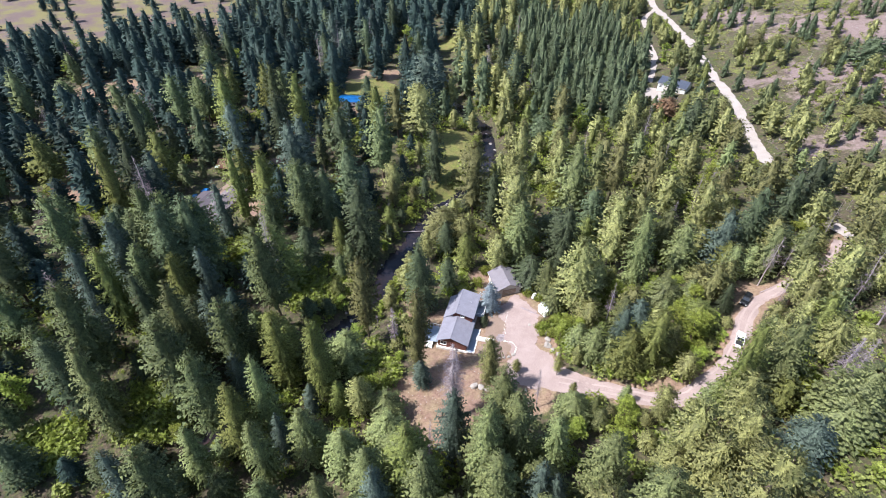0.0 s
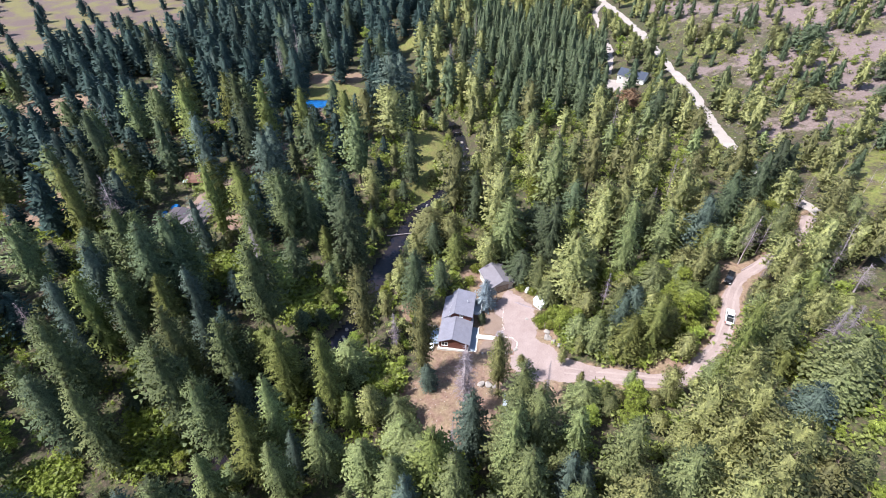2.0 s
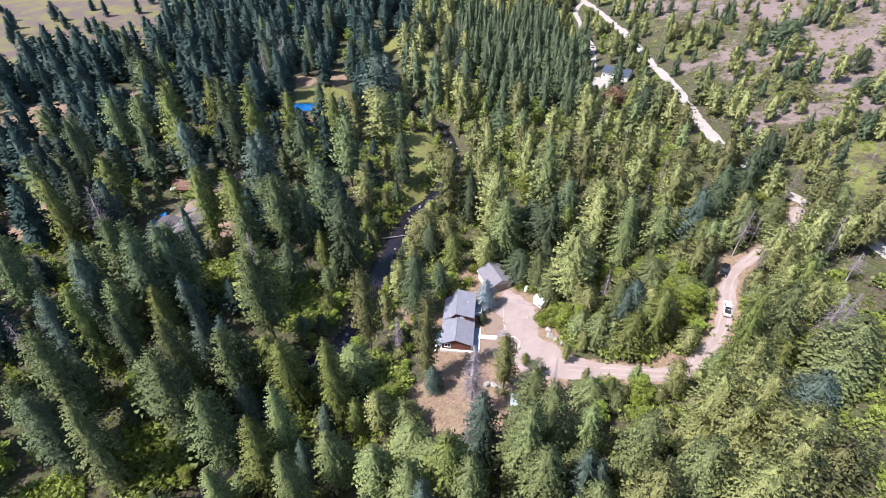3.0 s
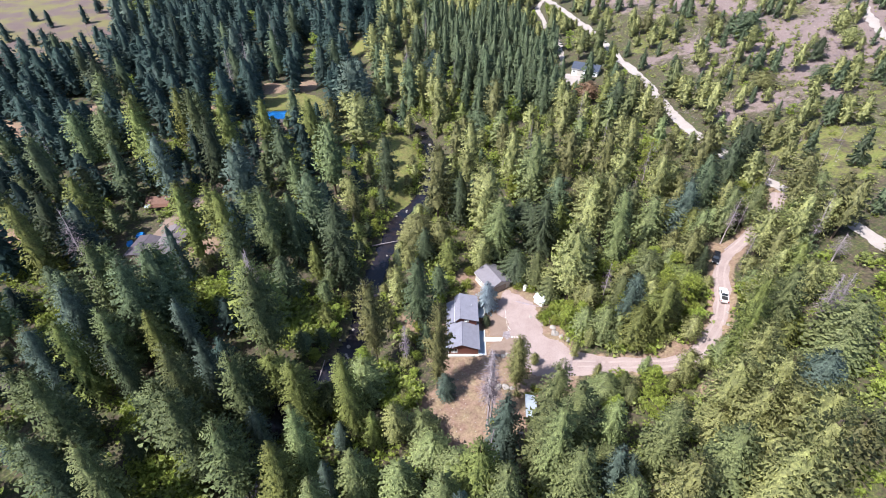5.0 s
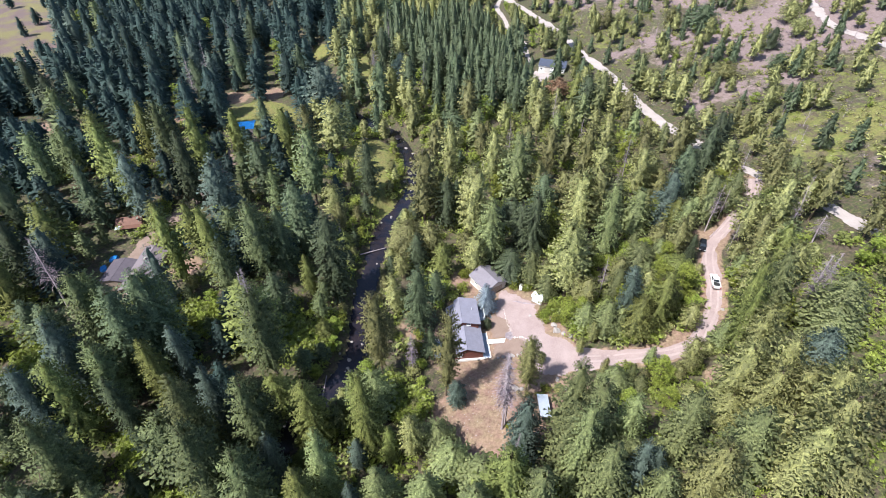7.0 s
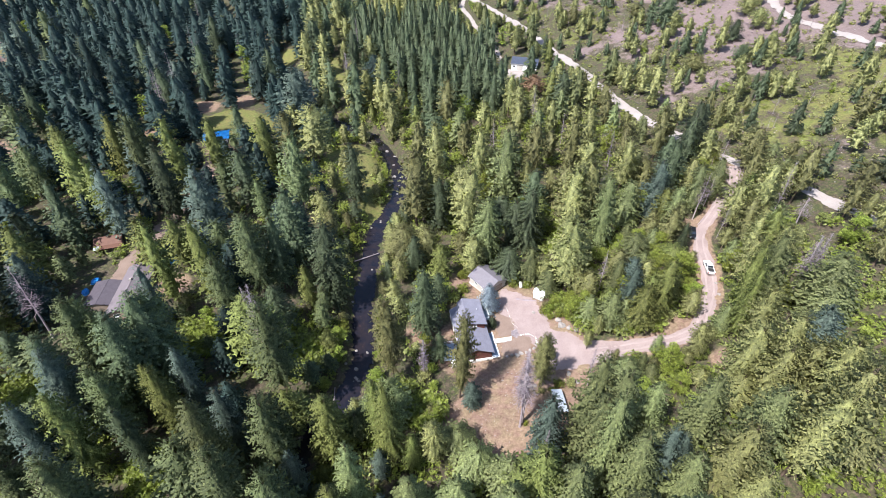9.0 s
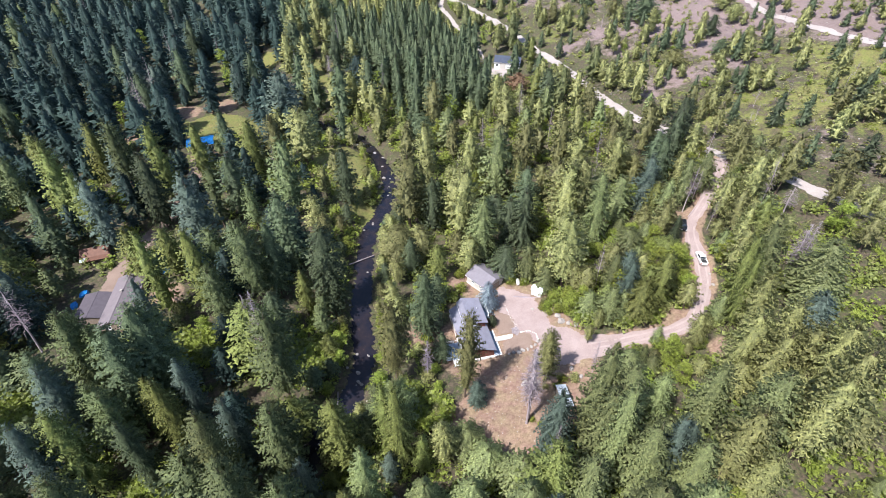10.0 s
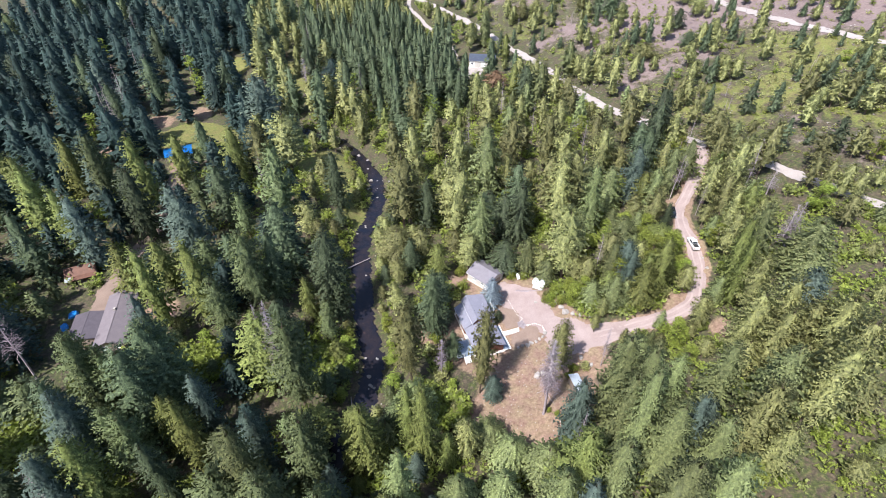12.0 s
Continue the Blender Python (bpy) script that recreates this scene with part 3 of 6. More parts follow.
    railing(h, [(7.8, 11.85), (9.6, 11.85), (10.05, 12.6), (10.05, 16.6), (9.6, 17.15), (7.8, 17.15)], 1.95)
    return h


def garage():
    g = empty("garage", pose(15.7, 107.2, 0.1, 0, 0, 14), "pale garage with grey shingled gable roof at the yard", "garage")
    part("foundation", boxed(0.1, 7.3, 0.1, 8.2, -0.5, 0.15), CONCRETE, g)
    gable(g, 0.15, 7.25, 0.15, 8.1, 0.15, 2.6, 4.25, 0.42, SIDING_PALE, SHINGLE_BROWN)
    part("garage_door", boxed(1.7, 5.7, 0.06, 0.13, 0.16, 2.3), SIDING_TAN, g, "tan sectional garage door")
    for z in (0.7, 1.23, 1.77):
        part("door_panel_rail", boxed(1.72, 5.68, 0.03, 0.062, z - 0.02, z + 0.02), SIDING_PALE, g)
    for v in (2.4, 5.4):
        window(g, "left", 0.15, v, 1.6, 0.95, 0.9)
    door(g, "left", 0.15, 0.9, 0.85, 2.0, WHITE, 0.15)


def garden_shed():
    s = empty("garden_shed", pose(28.0, 97.4, float(height(28.5, 98.8)), 0, 0, 32), "small white shed with pale gable roof beside the yard", "shed")
    gable(s, 0, 2.3, 0, 3.0, 0, 1.95, 2.75, 0.18, WHITE, METAL_PALE)
    part("shed_door", boxed(0.55, 1.75, -0.05, -0.005, 0.05, 1.8, bevel=0.01), WOOD, s, "dark wooden double door")
    part("floor_frame", boxed(0.01, 2.29, 0.01, 2.99, -0.4, 0.0), WOOD, s)


def metal_shed():
    z = float(height(12.3, 66.8))
    s = empty("lean_to_shed", pose(10.3, 64.6, z, 0, 0, -19), "open wooden lean-to shed with pale blue-white metal roof", "shed")
    for x in (0.1, 2.1):
        for y in (0.1, 2.8, 5.4):
            part("post", boxed(x - 0.07, x + 0.07, y - 0.07, y + 0.07, -0.5, 2.1 if x > 1 else 2.4), WOOD, s)
    part("roof_sheet", prism(bmesh.new(), [(-0.2, 2.46), (2.4, 2.08), (2.4, 2.13), (-0.2, 2.51)], -0.25, 5.75), METAL_PALE, s)
    for i in range(12):
        y = -0.2 + i * 0.53
        part("roof_rib", prism(bmesh.new(), [(-0.2, 2.512), (2.4, 2.132), (2.4, 2.16), (-0.2, 2.54)], y, y + 0.05), METAL_PALE, s)
    part("back_wall", boxed(0.02, 0.12, 0.1, 5.4, -0.3, 2.3), WOOD, s)
    part("front_wall", boxed(0.15, 2.05, 0.02, 0.1, -0.3, 2.05), WOOD, s)


def white_garage():
    g = empty("white_garage", pose(103.2, 242.2, float(height(109, 239)), 0, 0, -40), "white garage building with dark slate metal roof", "garage")
    part("foundation", boxed(0, 13, 0, 8.6, -1.2, 0.1), CONCRETE, g)
    gable(g, 0, 13, 0, 8.6, 0.1, 3.4, 5.2, 0.4, WHITE, METAL_DARK, along="u")
    for i in range(20):
        x = -0.3 + i * 0.7
        part("roof_rib", prism(bmesh.new(), [(-0.35, 3.46), (4.3, 5.37), (4.3, 5.42), (-0.35, 3.51)], x, x + 0.05, "y"), METAL_DARK, g)
    for u, w in ((4.4, 3.0), (9.6, 2.8)):
        part("garage_door", boxed(u - w / 2, u + w / 2, -0.07, -0.01, 0.12, 2.7, bevel=0.01), SIDING_PALE, g, "pale roll-up garage door")
    window(g, "front", 1.4, 0, 1.8, 1.0, 1.0)


def left_house():
    h = empty("house", pose(-80.3, 141.4, 0.9, 0, 0, -18.9), "brown house under long shingled gable roof among trees", "house")
    part("foundation", boxed(-4.0, 3.0, 0.2, 19.2, -0.6, 0.2), CONCRETE, h)
    gable(h, -3.9, 2.9, 0.3, 19.1, 0.2, 2.5, 3.9, 0.5, SIDING_TAN, SHINGLE_ROSE)
    gable(h, -11.3, -4.5, 4.0, 13.5, 0.0, 2.3, 2.95, 0.35, SIDING_TAN, SHINGLE_DARK)
    part("patio", boxed(-9.6, -4.2, 14.0, 17.0, -0.3, 0.12), CONCRETE, h, "pale concrete patio slab")
    window(h, "front", -1.6, 0.3, 1.5, 1.3, 1.0)
    window(h, "front", 1.8, 0.3, 1.5, 1.3, 1.0)
    for v in (4, 9, 14):
        window(h, "right", 2.9, v, 1.5, 1.2, 1.0)
    door(h, "left", -3.9, 16.2, 0.95, 2.0, WHITE, 0.2)
    part("garage_door", boxed(-10.4, -5.6, 13.5, 13.56, 0.05, 2.1), WHITE, h)
    part("roof_vent", tube(bmesh.new(), (1.2, 15.5, 3.0), (1.2, 15.5, 4.1), 0.07, 0.07, 8), CHROME, h)
    part("chimney", boxed(-1.1, -0.5, 11.5, 12.2, 3.0, 4.5, bevel=0.02), ROCK, h, "grey stone chimney")


def cabin():
    c = empty("cabin", pose(-88.2, 175.6, 0.95, 0, 0, -8), "small dark log cabin with rusty metal roof and porch", "cabin")
    gable(c, 0, 7.6, 1.4, 5.8, 0, 2.2, 3.5, 0.4, WOOD, RUSTY, along="u")
    part("porch_floor", boxed(0, 7.6, -0.4, 1.38, -0.3, 0.12), WOOD, c)
    for x in (0.15, 2.6, 5.0, 7.4):
        part("porch_post", boxed(x - 0.08, x + 0.08, -0.3, -0.14, 0.12, 1.85), WOOD, c)
    part("porch_roof", prism(bmesh.new(), [(-0.7, 1.84), (1.3, 2.14), (1.3, 2.2), (-0.7, 1.9)], 1.2, 8.0, "y"), RUSTY, c)
    part("porch_sheet", prism(bmesh.new(), [(-0.7, 1.84), (1.3, 2.14), (1.3, 2.2), (-0.7, 1.9)], -0.4, 1.19, "y"), METAL_PALE, c, "pale blue-grey porch roof sheet")
    window(c, "front", 1.9, 1.4, 1.3, 0.9, 0.8)
    door(c, "front", 4.0, 1.4, 0.9, 1.95, WOOD, 0.12)


def canopy():
    c = empty("tarp_canopy", pose(-50.0, 233.4, 1.0, 0, 0, -10) @ Matrix.Diagonal((1.25, 1.4, 1.15, 1)), "camper shelter under a bright blue tarpaulin roof", "canopy")
    for x in (0.2, 4.2, 8.3):
        for y in (0.2, 5.2):
            part("pole", tube(bmesh.new(), (x, y, -0.3), (x, y, 2.5), 0.05, 0.05), CHROME, c)
    bm = bmesh.new()
    rng = random.Random(4)
    grid = [[bm.verts.new((0.85 * i, 0.8 * j, 2.5 + 0.9 * (1 - abs(j - 3.5) / 3.5) + rng.uniform(-0.1, 0.1))) for j in range(8)] for i in range(11)]
    for i in range(10):
        for j in range(7):
            bm.faces.new((grid[i][j], grid[i + 1][j], grid[i + 1][j + 1], grid[i][j + 1]))
    bmesh.ops.solidify(bm, geom=bm.faces[:], thickness=0.03)
    part("tarpaulin", bm, TARP, c, "bright blue wrinkled tarpaulin")
    body = part("camper_body", boxed(0.9, 7.6, 0.7, 3.1, 0.45, 2.35, bevel=0.12), WHITE, c, "white camper trailer under the tarpaulin")
    for x in (1.8, 4.0, 6.2):
        part("camper_window", boxed(x - 0.4, x + 0.4, 0.66, 0.72, 1.3, 1.85), GLASS_DARK, body)


def tarp_heap(x, y, size, label="blue tarpaulin thrown over a heap of stored goods"):
    rng = random.Random(int(x * 7 + y))
    bm = bmesh.new()
    bmesh.ops.create_icosphere(bm, subdivisions=3, radius=1.0)
    for v in bm.verts:
        k = 1 + 0.25 * noise.noise(v.co * 2.1 + Vector((x, y, 0)))
        flat = max(-0.15, v.co.z)
        v.co = Vector((v.co.x * size * 1.2 * k, v.co.y * size * 0.8 * k, min(flat, 0.62) * size * 0.9 * k))
    ob = part("covered_heap", bm, TARP)
    ob.matrix_basis = Matrix.Translation(at(x, y)) @ pose(0, 0, 0, 0, 0, rng.uniform(0, 180))
    tagged(ob, label, "tarpaulin")


# ---- vehicles: y runs forward ----
def wheel(parent, x, y, r=0.38, w=0.26):
    bm = bmesh.new()
    bmesh.ops.create_cone(bm, cap_ends=True, segments=20, radius1=r, radius2=r, depth=w, matrix=pose(0, 0, 0, 0, 90, 0))
    bmesh.ops.bevel(bm, geom=[e for e in bm.edges if abs((e.verts[0].co - e.verts[1].co).x) < 1e-4], offset=0.05, segments=2, affect="EDGES")
    wh = empty("wheel", pose(x, y, r))
    wh.parent = parent
    part("tyre", bm, RUBBER, wh, smooth=True)
    bm = bmesh.new()
    bmesh.ops.create_cone(bm, cap_ends=True, segments=16, radius1=r * 0.6, radius2=r * 0.6, depth=w + 0.02, matrix=pose(0, 0, 0, 0, 90, 0))
    part("rim", bm, CHROME, wh)


def frustum(bm, x, y0, y1, z0, X, Y0, Y1, z1, bevel=0.05):
    lo = [bm.verts.new(p) for p in ((-x, y0, z0), (x, y0, z0), (x, y1, z0), (-x, y1, z0))]
    hi = [bm.verts.new(p) for p in ((-X, Y0, z1), (X, Y0, z1), (X, Y1, z1), (-X, Y1, z1))]
    bm.faces.new(lo)
    bm.faces.new(hi)
    for i in range(4):
        bm.faces.new((lo[i], lo[(i + 1) % 4], hi[(i + 1) % 4], hi[i]))
    if bevel:
        bmesh.ops.bevel(bm, geom=bm.edges[:], offset=bevel, segments=2, affect="EDGES")
    return bm


def slanted(p, q, r, s, t=0.012):
    """A thin pane through four corners."""
    bm = bmesh.new()
    a = [Vector(c) for c in (p, q, r, s)]
    n = (a[1] - a[0]).cross(a[3] - a[0]).normalized() * t
    lo, hi = [bm.verts.new(c) for c in a], [bm.verts.new(c + n) for c in a]
    bm.faces.new(lo)
    bm.faces.new(hi)
    for i in range(4):
        bm.faces.new((lo[i], lo[(i + 1) % 4], hi[(i + 1) % 4], hi[i]))
    return bm


def vehicle(name, kind, paint, x, y, heading, label):
    """heading: degrees from +y, counter-clockwise."""
    length, wide = (5.7, 0.97) if kind == "pickup" else (4.8, 0.94)
    z, ahead = float(height(x, y)) + 0.1, Vector((-math.sin(radians(heading)), math.cos(radians(heading))))
    climb = math.degrees(math.atan2(float(height(x + ahead.x, y + ahead.y)) - float(height(x - ahead.x, y - ahead.y)), 2.0))
    v = empty(name, Matrix.Translation((x, y, z)) @ pose(0, 0, 0, 0, 0, heading) @ pose(0, 0, 0, climb, 0, 0), label, "car" if kind != "pickup" else "pickup truck")
    f, r = length / 2, -length / 2
    part("body", frustum(bmesh.new(), wide, r, f, 0.42, wide * 0.96, r + 0.05, f - 0.1, 1.02, 0.09), paint, v, smooth=False)
    part("bonnet", frustum(bmesh.new(), wide * 0.93, f - 1.5, f - 0.12, 1.0, wide * 0.86, f - 1.45, f - 0.3, 1.13, 0.05), paint, v)
    cab_r = -0.75 if kind == "pickup" else r + 0.08
    cab_f = f - 1.35
    zt = 1.82 if kind == "pickup" else 1.72
    part("cab", frustum(bmesh.new(), wide * 0.93, cab_r, cab_f, 1.0, wide * 0.76, cab_r + 0.28, cab_f - 0.75, zt, 0.07), paint, v)
    xw, xt = wide * 0.93, wide * 0.76
    def on(t, side):
        return xw + (xt - xw) * t, cab_f - 0.75 * t, cab_r + 0.28 * t, 1.0 + (zt - 1.0) * t
    a, b = on(0.14, 1), on(0.86, 1)
    part("windscreen", slanted((-a[0] + 0.1, a[1] + 0.012, a[3]), (a[0] - 0.1, a[1] + 0.012, a[3]), (b[0] - 0.1, b[1] + 0.012, b[3]), (-b[0] + 0.1, b[1] + 0.012, b[3])), GLASS_DARK, v, "tinted windscreen")
    part("rear_window", slanted((-a[0] + 0.1, a[2] - 0.025, a[3]), (a[0] - 0.1, a[2] - 0.025, a[3]), (b[0] - 0.1, b[2] - 0.025, b[3]), (-b[0] + 0.1, b[2] - 0.025, b[3])), GLASS_DARK, v)
    for s in (-1, 1):
        ym = (a[1] + a[2]) / 2
        for y0, y1, Y0, Y1 in ((a[2] + 0.12, ym - 0.05, b[2] + 0.12, ym - 0.05), (ym + 0.05, a[1] - 0.1, ym + 0.05, b[1] - 0.1)):
            part("side_window", slanted((s * (a[0] + 0.006), y0, a[3]), (s * (a[0] + 0.006), y1, a[3]), (s * (b[0] + 0.006), Y1, b[3]), (s * (b[0] + 0.006), Y0, b[3])), GLASS_DARK, v)
        part("mirror", boxed(min(s * wide, s * (wide + 0.2)), max(s * wide, s * (wide + 0.2)), cab_f - 0.35, cab_f - 0.22, 1.05, 1.28, bevel=0.03), paint, v)
        part("headlight", boxed(s * wide * 0.7 - 0.2, s * wide * 0.7 + 0.2, f - 0.12, f + 0.01, 0.72, 0.92, bevel=0.02), LAMP_CLEAR, v)
        part("tail_lamp", boxed(s * wide * 0.88 - 0.09, s * wide * 0.88 + 0.09, r - 0.01, r + 0.08, 0.7, 1.08, bevel=0.02), LAMP_RED, v)
        for y in (f - 0.95, r + 1.05):
            wheel(v, s * (wide - 0.12), y)
    for y0, y1 in ((f - 0.04, f + 0.1), (r - 0.12, r + 0.04)):
        part("bumper", boxed(-wide * 0.95, wide * 0.95, y0, y1, 0.45, 0.68, bevel=0.03), CHROME if kind == "pickup" else paint, v)
    if kind == "pickup":
        part("bed_liner", boxed(-wide * 0.84, wide * 0.84, r + 0.14, cab_r - 0.04, 1.0, 1.05), RUBBER, v, "black bed liner")
        for s in (-1, 1):
            part("bed_side", boxed(min(s * wide * 0.85, s * wide * 0.97), max(s * wide * 0.85, s * wide * 0.97), r + 0.08, cab_r + 0.05, 0.98, 1.32, bevel=0.03), paint, v)
        part("tailgate", boxed(-wide * 0.85, wide * 0.85, r + 0.04, r + 0.12, 0.9, 1.32, bevel=0.02), paint, v)
    else:
        part("roof_rack", box(boxed(-0.62, -0.57, -1.5, 0.5, zt, zt + 0.07), 0.57, 0.62, -1.5, 0.5, zt, zt + 0.07), RUBBER, v)


def propane_tank():
    t = empty("propane_tank", Matrix.Translation(at(26.2, 106.2)) @ pose(0, 0, 0, 0, 0, 62), "white propane tank on low legs by the yard", "tank")
    bm = bmesh.new()
    bmesh.ops.create_uvsphere(bm, u_segments=18, v_segments=12, radius=0.5)
    for v in bm.verts:
        v.co = Vector((v.co.z * 0.8 + math.copysign(0.85, v.co.z) if abs(v.co.z) > 1e-4 else 0.0, v.co.y, v.co.x))
    part("tank", bm, WHITE, t, smooth=True).location.z = 0.8
    for x in (-0.6, 0.6):
        part("leg", boxed(x - 0.08, x + 0.08, -0.35, 0.35, -0.2, 0.4), CONCRETE, t)
    part("valve_cover", tube(bmesh.new(), (0, 0, 1.27), (0, 0, 1.45), 0.18, 0.16, 12), CHROME, t)


def boulder(x, y, size, name="boulder", label="pale rounded granite boulder on bare soil", group="boulders round the yard"):
    bm = bmesh.new()
    bmesh.ops.create_icosphere(bm, subdivisions=2, radius=1.0)
    rng = random.Random(int(x * 31 + y * 17))
    sx, sy, sz = rng.uniform(0.8, 1.25), rng.uniform(0.75, 1.1), rng.uniform(0.55, 0.85)
    for v in bm.verts:
        k = 1 + 0.5 * noise.noise(v.co * 1.1 + Vector((x, y, size))) + 0.2 * noise.noise(v.co * 2.7 + Vector((y, x, size)))
        v.co = Vector((v.co.x * sx * k, v.co.y * sy * k, v.co.z * sz * k)) * (size / 2)
    ob = part(name, bm, PALE_ROCK if name == "edging_stone" else ROCK)
    ob.matrix_basis = Matrix.Translation(at(x, y, size * 0.16)) @ pose(0, 0, 0, 0, 0, rng.uniform(0, 360))
    tagged(ob, label, "rock", group)


def along_path(points, gap):
    for (ax, ay), (bx, by) in zip(points, points[1:]):
        n = max(1, int(math.hypot(bx - ax, by - ay) / gap))
        for i in range(n):
            yield ax + (bx - ax) * i / n, ay + (by - ay) * i / n


def log(x, y, heading, length, r, name="fallen_log", label="grey fallen log lying on the ground", lift=0.1, mat=None):
    dx, dy = math.cos(radians(heading)) * length / 2, math.sin(radians(heading)) * length / 2
    a, b = at(x - dx, y - dy, lift + r * 0.6), at(x + dx, y + dy, lift + r * 0.5)
    bm = tube(bmesh.new(), a, b, r, r * 0.6, 9)
    for i in range(3):
        p = a.lerp(b, 0.35 + 0.2 * i)
        tube(bm, p, p + Vector((0.3 * (-1) ** i, 0.25, 0.55)), r * 0.25, r * 0.1, 5)
    tagged(part(name, bm, mat or TWIG), label, "log")


def pole(x, y, high, turn):
    p = empty("utility_pole", Matrix.Translation(at(x, y)) @ pose(0, 0, 0, 0, 0, turn), "weathered wooden utility pole with a crossarm", "utility pole", "utility poles along the lane")
    part("mast", tube(bmesh.new(), (0, 0, -1.0), (0, 0, high), 0.17, 0.11, 10), WOOD, p)
    part("crossarm", boxed(-1.1, 1.1, -0.06, 0.06, high - 0.6, high - 0.46), WOOD, p)
    for x0 in (-1.0, 1.0):
        part("insulator", tube(bmesh.new(), (x0, 0, high - 0.46), (x0, 0, high - 0.26), 0.05, 0.03, 8), CHROME, p)
    return p


def wire(a, b, sag):
    curve = bpy.data.curves.new("wire", "CURVE")
    curve.dimensions, curve.bevel_depth, curve.bevel_resolution = "3D", 0.025, 1
    sp = curve.splines.new("POLY")
    sp.points.add(24)
    for i, p in enumerate(sp.points):
        t = i / 24
        q = Vector(a).lerp(Vector(b), t)
        p.co = (q.x, q.y, q.z - sag * 4 * t * (1 - t), 1)
    curve.materials.append(RUBBER)
    tagged(new("power_line", curve), "thin dark power line strung between poles", "cable", "power lines")


main_house()
garage()
garden_shed()
metal_shed()
white_garage()
left_house()
cabin()
canopy()
vehicle("pickup_truck", "pickup", WHITE_PAINT, 71.2, 81.6, -34, "white pickup truck with black bed parked on driveway")
vehicle("car", "suv", BLACK_PAINT, 78.8, 95.2, 137, "black sport utility car parked beside the driveway")
vehicle("car", "suv", GREY_PAINT, 106.5, 230.5, 60, "silver car parked on the gravel pad")
propane_tank()

# path, beds and stones before the porch
path = part("front_path", boxed(-2.6, 2.9, -0.72, 0.72, -0.1, 0.2, bevel=0.03), CONCRETE)
path.matrix_basis = pose(11.5, 90.85, float(height(11.5, 90.85)) + 0.1, 0, 0, -14)
tagged(path, "straight pale concrete front path", "path", kind="structure")
draped("garden_bed", lambda x, y: np.maximum(np.hypot((x - 13.2) / 4.0, (y - 95.6) / 4.4) - 1, 9.4 + (y - 87) * 0.27 - x) * 3, (8, 18, 90, 101), 0.3, 0.13, SOIL, "raked brown soil bed inside the stone edging", "flower bed")
draped("front_bed", lambda x, y: np.maximum(np.hypot((x - 13.6) / 4.6, (y - 87.3) / 3.0) - 1, 8.2 + (y - 87) * 0.27 - x) * 3, (7, 20, 83, 92), 0.3, 0.13, SOIL, "raked brown soil bed before the porch", "flower bed")
paving = empty("flagstones", Matrix.Translation(at(15.7, 91.0, 0.1)), "grey-pink flagstones laid at the path's end", "paving")
for i in range(5):
    for j in range(5):
        if math.hypot(i - 2, j - 2) > 2.4:
            continue
        stone = part("flagstone", boxed(-0.27, 0.27, -0.25, 0.25, -0.1, 0.07, bevel=0.03), FLAGS, paving)
        stone.matrix_basis = pose((i - 2) * 0.6 + 0.3 * (j % 2) - 0.15, (j - 2) * 0.56, luck.uniform(0, 0.02), 0, 0, luck.uniform(-14, 14))
for x, y in along_path([(18.2, 100.6), (17.4, 97.8), (16.6, 94.6), (16.9, 92.6), (15.4, 92.2)], 0.42):
    boulder(x + luck.uniform(-0.06, 0.06), y, luck.uniform(0.28, 0.42), "edging_stone", "small pale edging stone", "edging stones")
for x, y in along_path([(16.4, 89.9), (18.2, 89.2), (19.2, 87.2), (18.2, 85.0)], 0.55):
    boulder(x + luck.uniform(-0.06, 0.06), y, luck.uniform(0.42, 0.6), "edging_stone", "small pale edging stone", "edging stones")
for x, y in along_path([(18.0, 84.8), (15.6, 84.0), (12.0, 84.7), (8.4, 86.0)], 1.0):
    boulder(x, y + luck.uniform(-0.2, 0.2), luck.uniform(0.8, 1.15), label="large pale boulder edging the flower bed")
for x, y, s in ((27.2, 91.2, 1.2), (27.4, 89.0, 1.5), (26.9, 86.8, 1.7), (28.0, 85.1, 1.4), (29.2, 83.4, 1.6), (30.3, 82.3, 1.0), (31.0, 81.5, 1.1), (32.6, 80.2, 0.7), (7.5, 75.6, 1.9), (9.2, 75.2, 1.5), (10.6, 74.4, 1.2), (8.2, 62.2, 1.3), (19.8, 69.8, 1.2),
                (3.8, 62.8, 0.9), (19.5, 73.0, 1.4), (23.5, 95.0, 0.9), (66.5, 73.2, 0.9), (68.8, 76.6, 0.8), (-2.6, 199.5, 2.2), (21.0, 207.0, 1.6), (22.5, 201.5, 1.3), (19.5, 195.0, 1.2), (16.5, 186.0, 1.5), (-22.0, 106.0, 1.0), (-26.5, 102.0, 1.2)):
    boulder(x, y, s)
for x, y, a, L, r in ((-9.5, 143.5, 8, 9.0, 0.22), (-34.5, 95.0, 70, 8.0, 0.2), (24.5, 100.5, -42, 5.5, 0.12), (25.6, 99.2, -40, 5.0, 0.1), (23.4, 101.0, -45, 4.0, 0.12), (52, 49, 35, 6, 0.3), (68, 45, 60, 7, 0.35), (36, 37, 20, 6, 0.2), (85.5, 98.5, 20, 4, 0.15), (-39, 88, 100, 7, 0.18), (-32, 86, 60, 6, 0.2)):
    log(x, y, a, L, r)
tarp_heap(-66, 162, 2.2)
tarp_heap(-90.5, 157.5, 1.25)
tarp_heap(-88.0, 161.5, 1.35)
tarp_heap(18.5, 60.0, 1.0)
pole(46.5, 89.5, 10.2, 35)
pole(100, 112, 9.5, 35)
